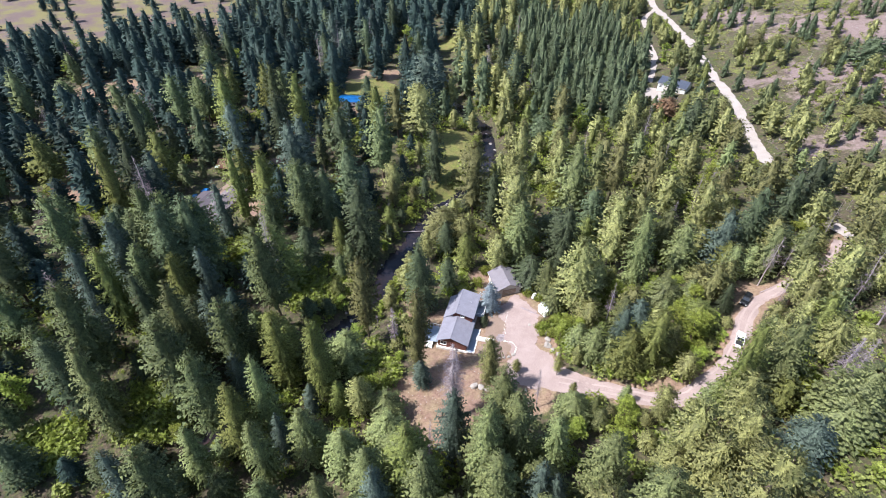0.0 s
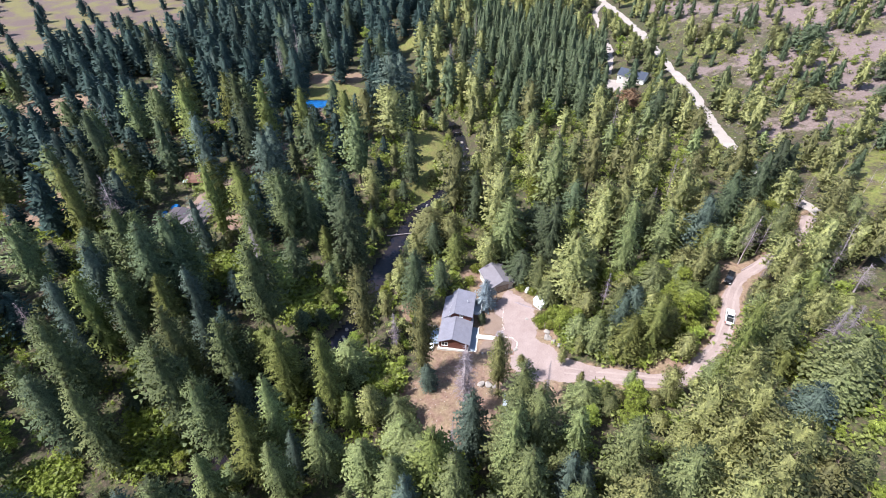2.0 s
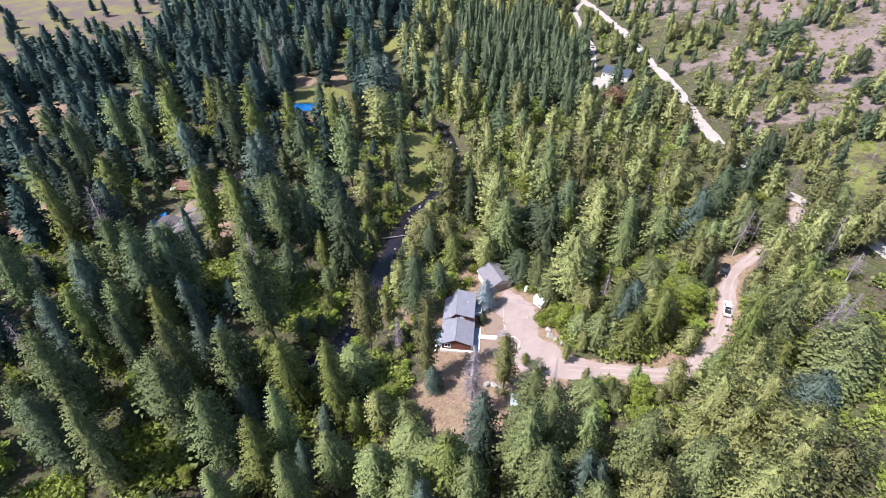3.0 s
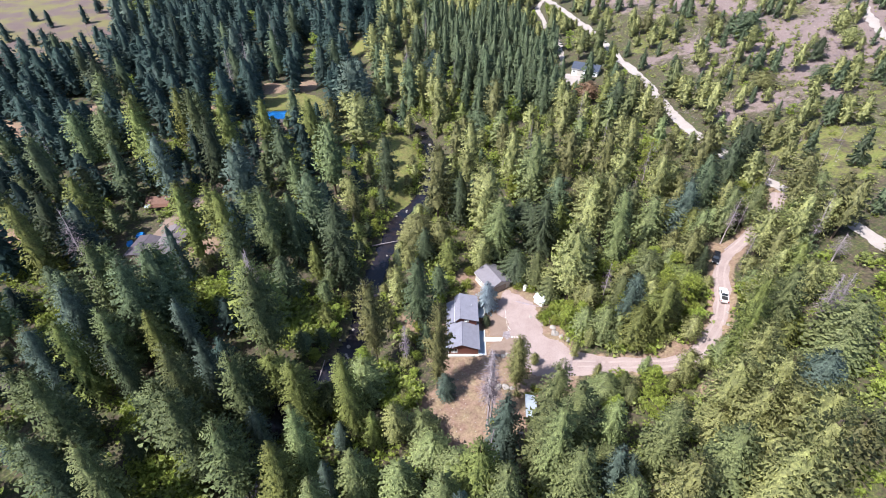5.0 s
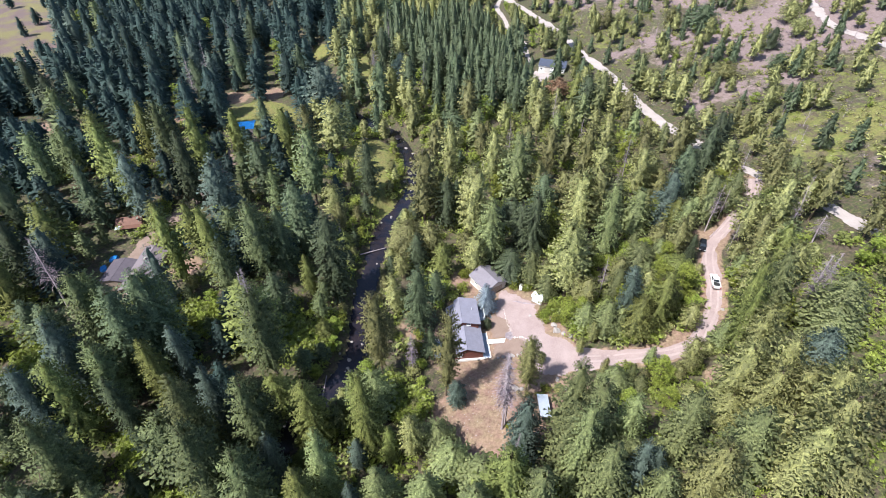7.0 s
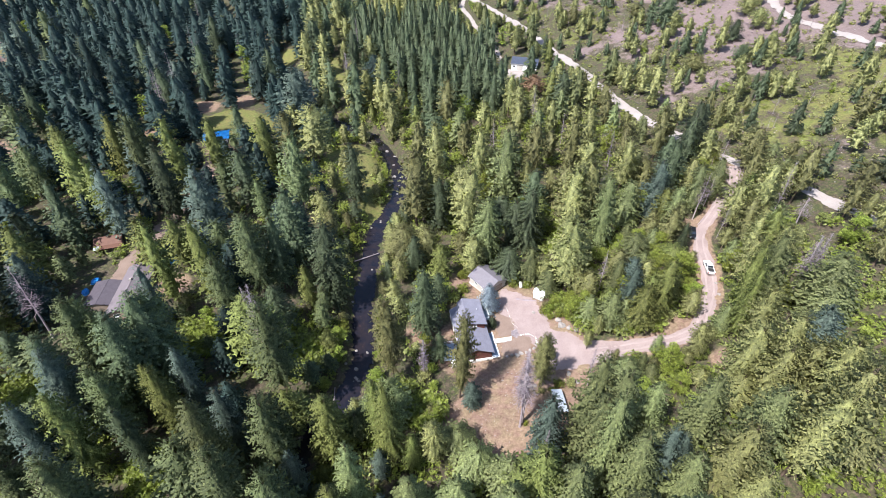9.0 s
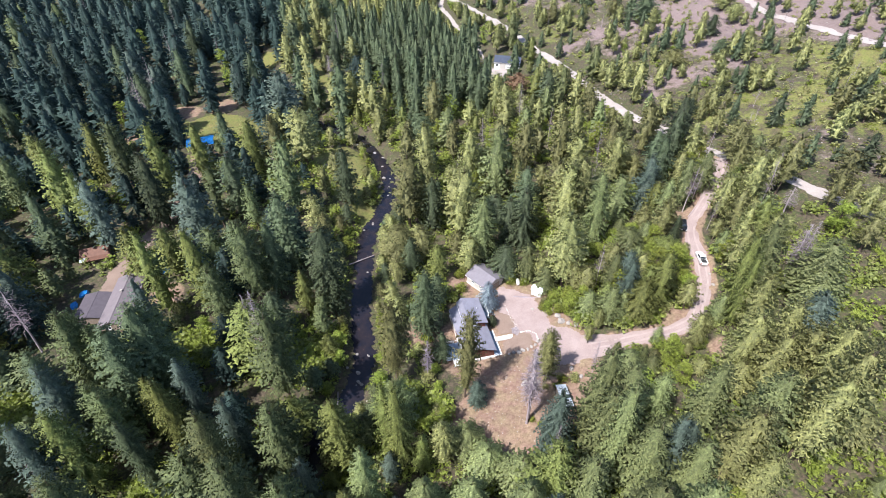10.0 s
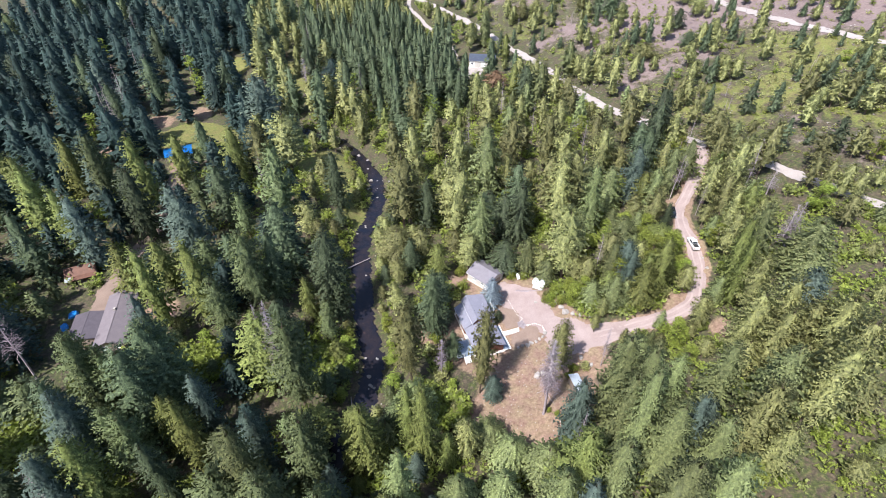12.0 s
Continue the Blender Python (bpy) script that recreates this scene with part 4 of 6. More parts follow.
for s in (-1.0, 1.0):
    c, k = math.cos(radians(35)) * s, math.sin(radians(35)) * s
    ends = [at(x, y, h) for x, y, h in ((46.5 + c, 89.5 + k, 9.95), (100 + c, 112 + k, 9.2))]
    wire(ends[0], ends[1], 1.2)


# ---- trees ----
# trees that stand out: place, height, and how far the crown reaches
FIRS_A = [(8.1, 29.8, 28, 4.3), (2.2, 35.2, 28, 4.3), (74.3, 54.4, 12.5, 4.7), (77.2, 56.5, 18.1, 5.2), (28.1, 64.1, 9.5, 3.3), (33.1, 65, 8, 1.1), (40.3, 67.6, 7, 1.2), (-83, 70.2, 26.6, 3.9), (-73.6, 90.2, 25.2, 2.6), (71.4, 92.2, 11, 1.7), (11.2, 96.6, 4, 1.1), (-5.9, 103.1, 24.7, 3.5), (-87.1, 108.7, 29.6, 3.4), (-74, 108.8, 33, 4.6), (25.6, 112.3, 10.9, 3.7), (-68.6, 112.5, 32, 4.8), (84.3, 113.3, 24, 3.7), (94.5, 113.5, 10, 3.9), (36.5, 119.6, 24, 3.7), (-40.8, 121, 15.6, 3.5), (98.3, 121.8, 24, 3.7)]
FIRS_B = [(91.3, 122.1, 19.5, 3.9), (35.1, 124.8, 16.9, 3.9), (-24.9, 125.4, 30.4, 4.6), (106.2, 127.5, 23.3, 4.9), (111.4, 129.4, 20, 3.1), (46.6, 133.4, 19.5, 4.5), (-37.2, 135.7, 26.5, 3.6), (36.8, 135.9, 11.2, 4.6), (16.5, 143.1, 22, 3.4), (-30.2, 146.1, 28.2, 5), (-44.3, 149.9, 20, 3.1), (-108.2, 157.2, 23.6, 4.3), (175.8, 168.8, 6.4, 4), (-3.1, 171.6, 23.9, 3.5), (-111.4, 175.8, 32.5, 3.8), (-38.6, 180.6, 24.7, 4.9), (-92.5, 181.4, 25.5, 4.1), (-62.9, 184.5, 29.3, 3.8), (188, 185.4, 10.5, 3.6)]
FIRS_C = [(-63.6, 193.7, 25, 3.9), (101.1, 194.7, 16.8, 4.8), (42.9, 206.6, 10, 5.5), (74.6, 209.8, 20, 3.1), (110.6, 214.4, 16, 2.5), (185, 225.5, 12.8, 6.1), (-34.5, 229.4, 18.1, 3), (77.4, 233.4, 22, 3.4), (122.2, 241.3, 14, 2.2), (33.8, 244, 25, 3.9), (57.9, 244.7, 24, 3.7), (55.2, 257, 24, 3.7), (-116.4, 260.3, 28.1, 5.4), (71.2, 262.1, 22, 3.4), (-52.8, 266.6, 14, 2.2), (-108.2, 267.1, 25, 3.9), (-59.1, 267.3, 25, 3.9), (-11.8, 271.5, 25, 3.9), (80, 276.1, 22, 3.3), (58.9, 280.9, 24, 3.7), (32.8, 285.7, 25, 3.9), (73.6, 288.4, 20, 3.4), (-130.7, 288.5, 25, 3.9)]
FIRS_D = [(-41.2, 289.8, 25, 3.9), (-77.2, 291.7, 25, 3.9), (59.1, 299.9, 22, 3.5), (-146.9, 309.5, 25, 3.9), (-66.9, 310, 25, 3.9), (20, 319, 22, 6.4), (-107.7, 322.1, 25, 3.9), (-92.2, 327.5, 25, 3.9), (-31, 335.1, 25, 3.9)]
SUNLIT_FIRS_A = [(16.2, 37.2, 21.8, 3.3), (35.8, 38, 25.2, 4.6), (-21.2, 41.9, 26.4, 2.6), (10, 42.6, 26.8, 3.7), (-4, 43.7, 27.4, 3.7), (18, 45.3, 16.8, 3.9), (28.6, 45.8, 24.5, 3.7), (-13.4, 47, 24.2, 3.9), (7.4, 47.8, 32.4, 3.2), (8.4, 51.5, 26.5, 4), (21, 51.5, 22.5, 2.9), (-35.8, 53, 24.4, 2.8), (14.2, 53, 28.7, 4.2), (-49.6, 53.3, 21.5, 2.7), (-8.4, 55.1, 13.1, 4.4), (10.6, 57.1, 31.3, 4), (-28, 58.5, 19.8, 3.4), (-12.3, 61.9, 10, 4.1), (-38.1, 63.8, 29.6, 2.8), (-73.5, 65, 30.1, 3.7), (69.2, 65.2, 24.5, 3.2), (-13, 68.9, 8.5, 3.7), (-59.6, 74.9, 26.3, 3.3), (-60.3, 82.1, 32.1, 3.8)]
SUNLIT_FIRS_B = [(-23.3, 82.4, 13.7, 4.4), (58.2, 97.2, 10, 3.9), (53.2, 106.9, 28.8, 3), (67.4, 111.9, 17.4, 4.1), (22.8, 122.8, 24.3, 4.1), (43.2, 147, 29.4, 5)]
PINES_A = [(49, 28.9, 12.2, 4.5), (24.6, 30.4, 20.7, 3.5), (42.5, 31.7, 32, 4.6), (39.1, 32, 28, 4.5), (55.2, 35.3, 19.6, 4.7), (25, 36, 26.4, 3.8), (51.3, 38.2, 26.6, 4.4), (46.3, 39.5, 15.5, 4.7), (50.9, 42.8, 22.5, 4), (-52.9, 45.3, 26.7, 4.1), (46.7, 45.3, 21.6, 3.7), (42.4, 47.9, 12.5, 3.7), (52.1, 48, 24, 4.1), (44.7, 50.7, 23.8, 3.7), (57.2, 56.9, 21.2, 3.4), (45.5, 61.3, 13.3, 2.4), (-51.4, 65.1, 30, 4.6), (-18.8, 68.9, 14.2, 3), (-58.3, 69.8, 34, 4.6), (29.2, 69.5, 7, 1.0), (-85.7, 72.3, 26.5, 3.8), (83.2, 72.5, 14, 3.3), (11.2, 73.3, 21.2, 2.8)]
PINES_B = [(-81.5, 77, 34, 3.9), (27.5, 77, 7, 1.1), (-49.3, 78.5, 32.8, 4.1), (18, 79, 5, 1.1), (32.4, 79.3, 8, 1.3), (-65.8, 81.1, 21.2, 5.7), (-48.2, 83.1, 27.1, 3.5), (79.6, 85.6, 8, 2), (106.3, 87.4, 20, 3.2), (92, 87.7, 22, 3.5), (110.7, 90.6, 13.7, 3.4), (-19.6, 91.1, 29.4, 3.7), (-44.1, 97.6, 35, 4.6), (35.7, 98, 26.1, 5), (-76.1, 98.7, 25.4, 3.1), (104.2, 100.8, 18, 2.9), (-79.5, 103.4, 23, 3.1), (113, 109.5, 15.7, 4.2), (-76.5, 113.6, 28.3, 3.1), (-80.4, 115.1, 33, 3.5), (53.6, 115.7, 28, 4.5), (48.3, 115.9, 28.4, 4.7)]
PINES_C = [(-67.8, 116.5, 28.4, 4.1), (-110.5, 118.2, 28, 4.6), (52.2, 124.5, 24, 3.8), (76.6, 126.2, 22, 3.5), (-95.1, 127.5, 14.7, 4), (-83.7, 128.2, 22.7, 3.7), (-52.6, 129.4, 22.3, 3.5), (21.3, 132.6, 29.5, 4.6), (-42.9, 133, 30.9, 4.2), (-0.1, 133.4, 13.8, 5.2), (98.5, 134.4, 22, 3.5), (89.7, 140.3, 17.6, 3.8), (24.5, 140.8, 26, 4.2), (69.2, 145.2, 24, 3.8), (10.2, 147.6, 30.6, 4.9), (79.3, 150, 8.2, 4.1), (58.5, 152, 24.3, 3.9), (83.5, 154, 22, 3.5), (40.3, 160.8, 24, 3.8), (-117.1, 171.4, 22, 4.3), (-22.9, 171.8, 30.9, 5.2), (29.4, 174.1, 24, 3.8)]
PINES_D = [(155.8, 175.4, 7, 5.2), (109.2, 176, 14.2, 4), (138.9, 184, 7, 2.4), (202.3, 186.1, 9.9, 3.7), (75.7, 190.3, 20, 3.2), (111.7, 193.8, 14, 2.2), (79.6, 194.3, 10.4, 4.2), (151.4, 194.7, 7, 2.5), (-120.2, 195.6, 24, 3.8), (211.5, 200.6, 11, 4.5), (78.1, 202.3, 20, 3.2), (-9.1, 202.7, 26.3, 6.5), (-109.1, 203, 28, 4.4), (-19.5, 204.2, 24, 3.8), (117.2, 206.8, 10, 3.8), (50.9, 208, 24, 3.8), (-70.4, 209, 31, 3.6), (-137.8, 210.8, 21.5, 4.1), (-102.2, 212, 24, 3.8), (-107, 218.3, 19.9, 4.8), (-69.7, 221, 24, 3.8), (-166.7, 221.7, 18.5, 5), (178.6, 241.8, 8.7, 3.6)]
PINES_E = [(93.4, 247.7, 10, 5), (155.4, 264.3, 10.7, 3.8), (165.6, 264.6, 7, 3.8), (107.7, 73.7, 12.5, 2.4), (109.4, 70.1, 11.5, 2.2), (109.9, 65.9, 12.5, 2.5), (109.7, 61.8, 11.5, 2.2)]
SHADED_FIRS_A = [(-51.6, 241.4, 22.6, 3.6), (-19.5, 268.9, 22.8, 3.4), (38.4, 270.2, 15.8, 5.1), (-76.1, 278.6, 29.2, 4.6), (-87.9, 301.9, 32.8, 4.1), (-40.5, 311.6, 25.6, 5.2), (-160.9, 344.4, 15.6, 3.8)]
SPRUCES_A = [(19.9, 41.9, 19.1, 2.2), (16.2, 42.3, 23.2, 2.6), (-11.7, 42.3, 25.8, 2.8), (-57.5, 44.9, 29.7, 2.9), (65.2, 49, 16.4, 3.9), (2.2, 58.2, 23.5, 3.2), (-34.2, 58.3, 17.2, 2.1), (-30.4, 70.1, 10.8, 1.8), (-47.6, 73.5, 21.5, 2.6), (-5.1, 77.2, 9.6, 2), (42, 80.7, 19, 2.3), (48, 86.8, 14, 2.8), (-56.9, 88.4, 24.5, 3), (-89.4, 94.7, 28.8, 3.2), (13.3, 102.3, 11, 2.6), (-63.4, 103.3, 23.3, 2.3), (-84.9, 105.4, 30.7, 3.5), (76, 110.3, 21.3, 4), (-69.4, 134.1, 22.4, 2.7), (-100, 155.7, 21.2, 3.8), (-51.8, 161.6, 29.4, 5.2), (-53.8, 179, 23, 4.6)]
SPRUCES_B = [(-78.3, 180.3, 27.8, 4.1), (-7.7, 235.8, 28.2, 6.5), (-2.6, 249.4, 23, 4.6)]
LARCHES_A = [(-6, 49.5, 27.4, 4.6), (-41.7, 58.5, 25.6, 3.6), (57.5, 61, 25, 2.2), (61.2, 64.3, 26.3, 3.1), (-23.8, 69.1, 13.5, 2.1), (-27.1, 71.5, 30.7, 2.9), (47.1, 75.9, 21.2, 3.2), (42, 76.2, 15.3, 3.6), (-28.3, 77.1, 24.7, 2.3), (-37.8, 77.7, 24.7, 3.7), (-37.7, 83.6, 18, 3.6), (62.4, 87.5, 10, 4.5), (-45.1, 92.1, 12.6, 4.4), (-84.4, 95.2, 27.5, 3.6), (-66.9, 96.8, 25.4, 2.9), (-69.8, 101.9, 21.9, 2.5), (-47.1, 111.5, 25, 5.6), (-31.4, 125.8, 16.3, 2.2), (-55.5, 137.7, 31, 3.4), (-66.1, 142.3, 29.7, 3.7), (-108.4, 144.3, 29.9, 3.9), (-61.8, 156.4, 20, 3.6), (-71.3, 160.3, 20, 3.6), (-144.1, 166, 22, 5)]
LARCHES_B = [(-101.6, 166.4, 22.8, 4.3), (-81.6, 185.8, 28.3, 3.6), (-59.2, 200.8, 31.1, 4), (-90, 203, 27.9, 4.6), (-27.8, 205.4, 24, 4.4), (-89.6, 208.3, 30.6, 4), (-45.6, 208.8, 24.3, 3.8), (-78.6, 223.2, 26.6, 3.3), (-98.5, 237.2, 20, 3.6)]
SNAGS_A = [(-3, 53.6, 21.9, 1.3), (81.7, 63.2, 17.7, 2.8), (79.6, 63.7, 18.3, 2.7), (1.9, 66.8, 26, 3.9), (3, 67.6, 24, 3.2), (21.4, 68.3, 15, 1.3), (98.9, 79.6, 10, 2.9), (94.9, 84.4, 22, 2), (-12.5, 88.8, 16.4, 2), (112.1, 97.3, 8.7, 3.6), (-46.5, 105.7, 33, 3), (-47.9, 111.2, 28, 2), (80.4, 137.1, 20, 1.8), (-97.5, 142.3, 25.7, 3.4), (92.7, 152.4, 9.3, 3.1), (51.6, 169.6, 22, 2), (78.1, 182.7, 22, 2), (-61.9, 261.7, 26.5, 2.5), (23, 265, 20.4, 3.9), (24.1, 270.6, 20, 1.8), (-64.2, 278.4, 20, 1.8)]
RUSTY_PINES_A = [(97.5, 212, 10, 4.5)]
YARD_TREES = [(-6.6, 80.4, 30, 2.85)]
LEAFY_A = [(20.8, 31.2, 10, 3.7), (38.4, 62, 10, 3), (58.4, 80.8, 14, 3.6), (54.6, 83.7, 13, 3.6)]


def sprays(base, along, side, length, width, sag):
    """Leaf sprays: one pointed blade each, from arrays of places and directions."""
    n = len(base)
    L, W = length[:, None], width[:, None]
    tip = base + along * L
    tip[:, 2] -= sag
    v = np.stack([base + side * W * 0.5, tip, base - side * W * 0.5], 1)
    return v.reshape(-1, 3), np.arange(3 * n).reshape(n, 3)


def unit(v):
    return v / np.maximum(np.linalg.norm(v, axis=1, keepdims=True), 1e-6)


def fir_crown(rng, H, radius, start, count, size):
    """Whorls of drooping boughs, longest near the foot, each set with flat sprays."""
    s = 1 - np.sqrt(rng.uniform(0.0, 1, count))
    s = np.clip(s * 1.02, 0, 0.995)
    levels = max(10, int(H * 1.1))
    k = np.floor(s * levels)
    s = np.clip((k + rng.uniform(0.0, 0.5, count)) / levels, 0, 0.995)
    arms = 8
    arm = rng.integers(0, arms, count)
    key = (k * 31 + arm * 17).astype(int)
    jitter = np.sin(key * 12.9898) * 43758.5453
    jitter = jitter - np.floor(jitter)
    theta = 2 * np.pi * (arm + 0.5 * (k % 2) + 0.7 * jitter) / arms + k * 0.7
    reach = radius * (1 - s) ** 0.46 * np.minimum(1, 0.62 + 3.0 * s) * (0.62 + 0.55 * jitter)
    f = rng.uniform(0.12, 1.0, count) ** 0.62
    out = np.stack([np.cos(theta), np.sin(theta), np.zeros(count)], 1)
    z = start + (H - start) * s + reach * f * (0.10 - 0.42 * f * (1 - s)) + 0.15
    base = out * (reach * f)[:, None]
    base[:, 2] = z
    fan = theta + rng.normal(0, 0.75, count)
    along = np.stack([np.cos(fan), np.sin(fan), rng.normal(-0.05, 0.45, count) + 0.5 * s], 1)
    side = np.stack([-np.sin(fan), np.cos(fan), rng.normal(0, 0.6, count)], 1)
    length = size * rng.uniform(0.7, 1.35, count) * (0.55 + 0.55 * (1 - s))
    return sprays(base - along * length[:, None] * 0.3, unit(along), unit(side), length, length * rng.uniform(0.5, 0.85, count), 0.12 * length)


def bough_crown(rng, H, shape, arms, pairs, roll, droop, lift, fork, ragged, broad):
    """Whorls of boughs, each a feathered spray with side twigs on both sides of its axis, round a dense inner body.
    shape: how far the boughs reach at heights given from 0 to 1 of the crown (rows of height and reach)."""
    start, rows = shape
    levels = max(5, int(arms / 6.5))
    i = np.arange(arms)
    s = np.clip((i % levels + rng.uniform(0.1, 0.9, arms)) / levels, 0, 0.985)
    th = i * 2.399 + rng.normal(0, 0.45, arms)
    reach = np.interp(s, *rows) * (1.0 - ragged * rng.uniform(0, 1, arms) ** 1.6) * rng.uniform(0.92, 1.12, arms) + 0.12
    f = np.linspace(0.30, 1.0, pairs + 1)[None]
    out = np.stack([np.cos(th), np.sin(th), np.zeros(arms)], 1)
    side = np.stack([-np.sin(th), np.cos(th), np.zeros(arms)], 1)
    turn = rng.normal(0, roll, arms)
    side = side * np.cos(turn)[:, None] + np.array([0, 0, 1.0]) * np.sin(turn)[:, None]
    r = reach[:, None] * f
    axis = out[:, None] * r[..., None] + side[:, None] * (0.10 * reach[:, None] * rng.normal(0, 1, (arms, 1)) * f * f)[..., None]
    axis[..., 2] += start + (H - start) * s[:, None] + r * (lift * (0.4 + s[:, None]) - droop * (1.15 - s[:, None]) * f)
    n = pairs
    mid = (axis[:, :-1] + axis[:, 1:]) / 2
    grow = fork * reach[:, None] * (1.15 - 0.75 * f[:, :-1]) * rng.uniform(0.35, 1.35, (arms, n)) + 0.06
    grow2 = fork * reach[:, None] * (1.15 - 0.75 * f[:, :-1]) * rng.uniform(0.35, 1.35, (arms, n)) + 0.06
    ahead = out[:, None] * (rng.uniform(0.1, 1.2, (arms, n)) * grow)[..., None]
    ahead2 = out[:, None] * (rng.uniform(0.1, 1.2, (arms, n)) * grow2)[..., None]
    left, right = mid + ahead + side[:, None] * grow[..., None], mid + ahead2 - side[:, None] * grow2[..., None]
    left[..., 2] += rng.normal(-0.10, 0.45, (arms, n)) * grow
    right[..., 2] += rng.normal(-0.10, 0.45, (arms, n)) * grow2
    foot = axis[:, :-1] + (axis[:, 1:] - axis[:, :-1]) * broad
    V = np.stack([np.stack([axis[:, :-1], foot, left], 2), np.stack([foot, axis[:, :-1], right], 2)], 2).reshape(-1, 3)
    F = np.arange(len(V)).reshape(-1, 3)
    # the inner body: shaded needles and twigs close to the stem
    sides, rings = 6, 7
    zs = np.linspace(0.02, 0.92, rings)
    ring = np.linspace(0, 2 * np.pi, sides, endpoint=False)
    rad = np.interp(zs, *rows)[:, None] * rng.uniform(0.20, 0.56, (rings, sides)) + 0.04
    core = np.stack([rad * np.cos(ring[None] + 0.4 * np.arange(rings)[:, None]), rad * np.sin(ring[None] + 0.4 * np.arange(rings)[:, None]),
                     start + (H - start) * zs[:, None] + rng.uniform(-0.7, 0.5, (rings, sides))], 2).reshape(-1, 3)
    a, b = np.meshgrid(np.arange(rings - 1), np.arange(sides), indexing="ij")
    a, b = a.ravel() * sides, b.ravel()
    c = (b + 1) % sides
    G = np.concatenate([np.stack([a + b, a + c, a + sides + c], 1), np.stack([a + b, a + sides + c, a + sides + b], 1)])
    V, F = np.concatenate([V, core]), np.concatenate([F, G + len(V)])
    # dense needles take the light as the whole crown does: away from the stem and upwards
    N = V * np.array([1.0, 1.0, 0.0]) / np.maximum(np.hypot(V[:, 0], V[:, 1]), 0.3)[:, None] + np.array([0, 0, 0.42]) + rng.normal(0, 0.20, V.shape)
    N = unit(N)
    flat = np.cross(V[F[:, 1]] - V[F[:, 0]], V[F[:, 2]] - V[F[:, 0]])
    wrong = (flat * N[F].sum(1)).sum(1) < 0
    F[wrong] = F[wrong][:, ::-1]
    return V, F, N


CONE = ((0.0, 0.08, 0.25, 0.45, 0.65, 0.82, 0.94, 1.0), (0.90, 1.28, 1.42, 1.34, 1.10, 0.76, 0.38, 0.08))
ROUND = ((0.0, 0.12, 0.3, 0.5, 0.70, 0.86, 0.96, 1.0), (0.74, 1.10, 1.32, 1.30, 1.08, 0.76, 0.40, 0.12))
SPIRE = ((0.0, 0.10, 0.3, 0.55, 0.78, 0.93, 1.0), (1.0, 1.36, 1.34, 1.12, 0.74, 0.34, 0.06))


def reach_rows(rng, rows, radius):
    """The outline of one tree: the usual shape, uneven from height to height."""
    return rows[0], tuple(radius * v * rng.uniform(0.86, 1.12) for v in rows[1])


def leafy_crown(rng, H, radius, start, count, size):
    """Several overlapping clumps of small leaves."""
    lumps = 22
    s = rng.uniform(0, 1, lumps)
    turn = rng.uniform(0, 2 * np.pi, lumps)
    reach = radius * np.sin(np.pi * (0.12 + 0.8 * s)) * rng.uniform(0.15, 0.8, lumps)
    pick = rng.integers(0, lumps, count)
    c = np.stack([np.cos(turn) * reach, np.sin(turn) * reach, start + (H - start - radius * 0.25) * s], 1)[pick]
    away = unit(rng.normal(0, 1, (count, 3)) + np.array([0, 0, 0.35]))
    c = c + away * (radius * 0.36 * rng.uniform(0.75, 1.05, count))[:, None]
    along = unit(away * 0.5 + rng.normal(0, 0.8, (count, 3)))
    side = unit(np.cross(along, away + rng.normal(0, 0.3, (count, 3))))
    length = size * rng.uniform(0.6, 1.2, count)
    return sprays(c, along, side, length, length * 0.9, 0.1 * length)


def stem_arrays(rng, H, girth, limbs, low, high, reach, sides=7, thin=0.035):
    """A tapered, slightly crooked trunk with side limbs, as tubes of four-sided faces."""
    V, Fs = [], []

    def pipe(points, radii, n):
        first = sum(len(v) for v in V)
        ring = np.linspace(0, 2 * np.pi, n, endpoint=False)
        for p, r in zip(points, radii):
            V.append(np.stack([p[0] + r * np.cos(ring), p[1] + r * np.sin(ring), np.full(n, p[2])], 1))
        for a in range(len(points) - 1):
            for b in range(n):
                c = (b + 1) % n
                Fs.append((first + a * n + b, first + a * n + c, first + (a + 1) * n + c, first + (a + 1) * n + b))
    zs = np.array([-0.6, 0.0, 0.35, 0.25 * H, 0.55 * H, 0.8 * H, 0.99 * H])
    bend = rng.normal(0, 0.012 * H, (7, 2)) * np.array([0, 0, 0, 0.4, 0.7, 0.8, 0.9])[:, None]
    pipe([(bend[i, 0], bend[i, 1], zs[i]) for i in range(7)], girth * np.array([1.5, 1.35, 1.05, 0.85, 0.6, 0.33, 0.06]), sides)
    for _ in range(limbs):
        s, th = rng.uniform(low, high), rng.uniform(0, 2 * np.pi)
        L = reach * (1.05 - s) ** 0.7 * rng.uniform(0.6, 1.15)
        z = s * H
        pts = [(0, 0, z), (np.cos(th) * L * 0.55, np.sin(th) * L * 0.55, z + 0.05 * L), (np.cos(th + 0.2) * L, np.sin(th + 0.2) * L, z - 0.1 * L)]
        pipe(pts, [thin * 1.8, thin, thin * 0.3], 3)
    return np.concatenate(V), np.array(Fs)


CROWN = 3.2


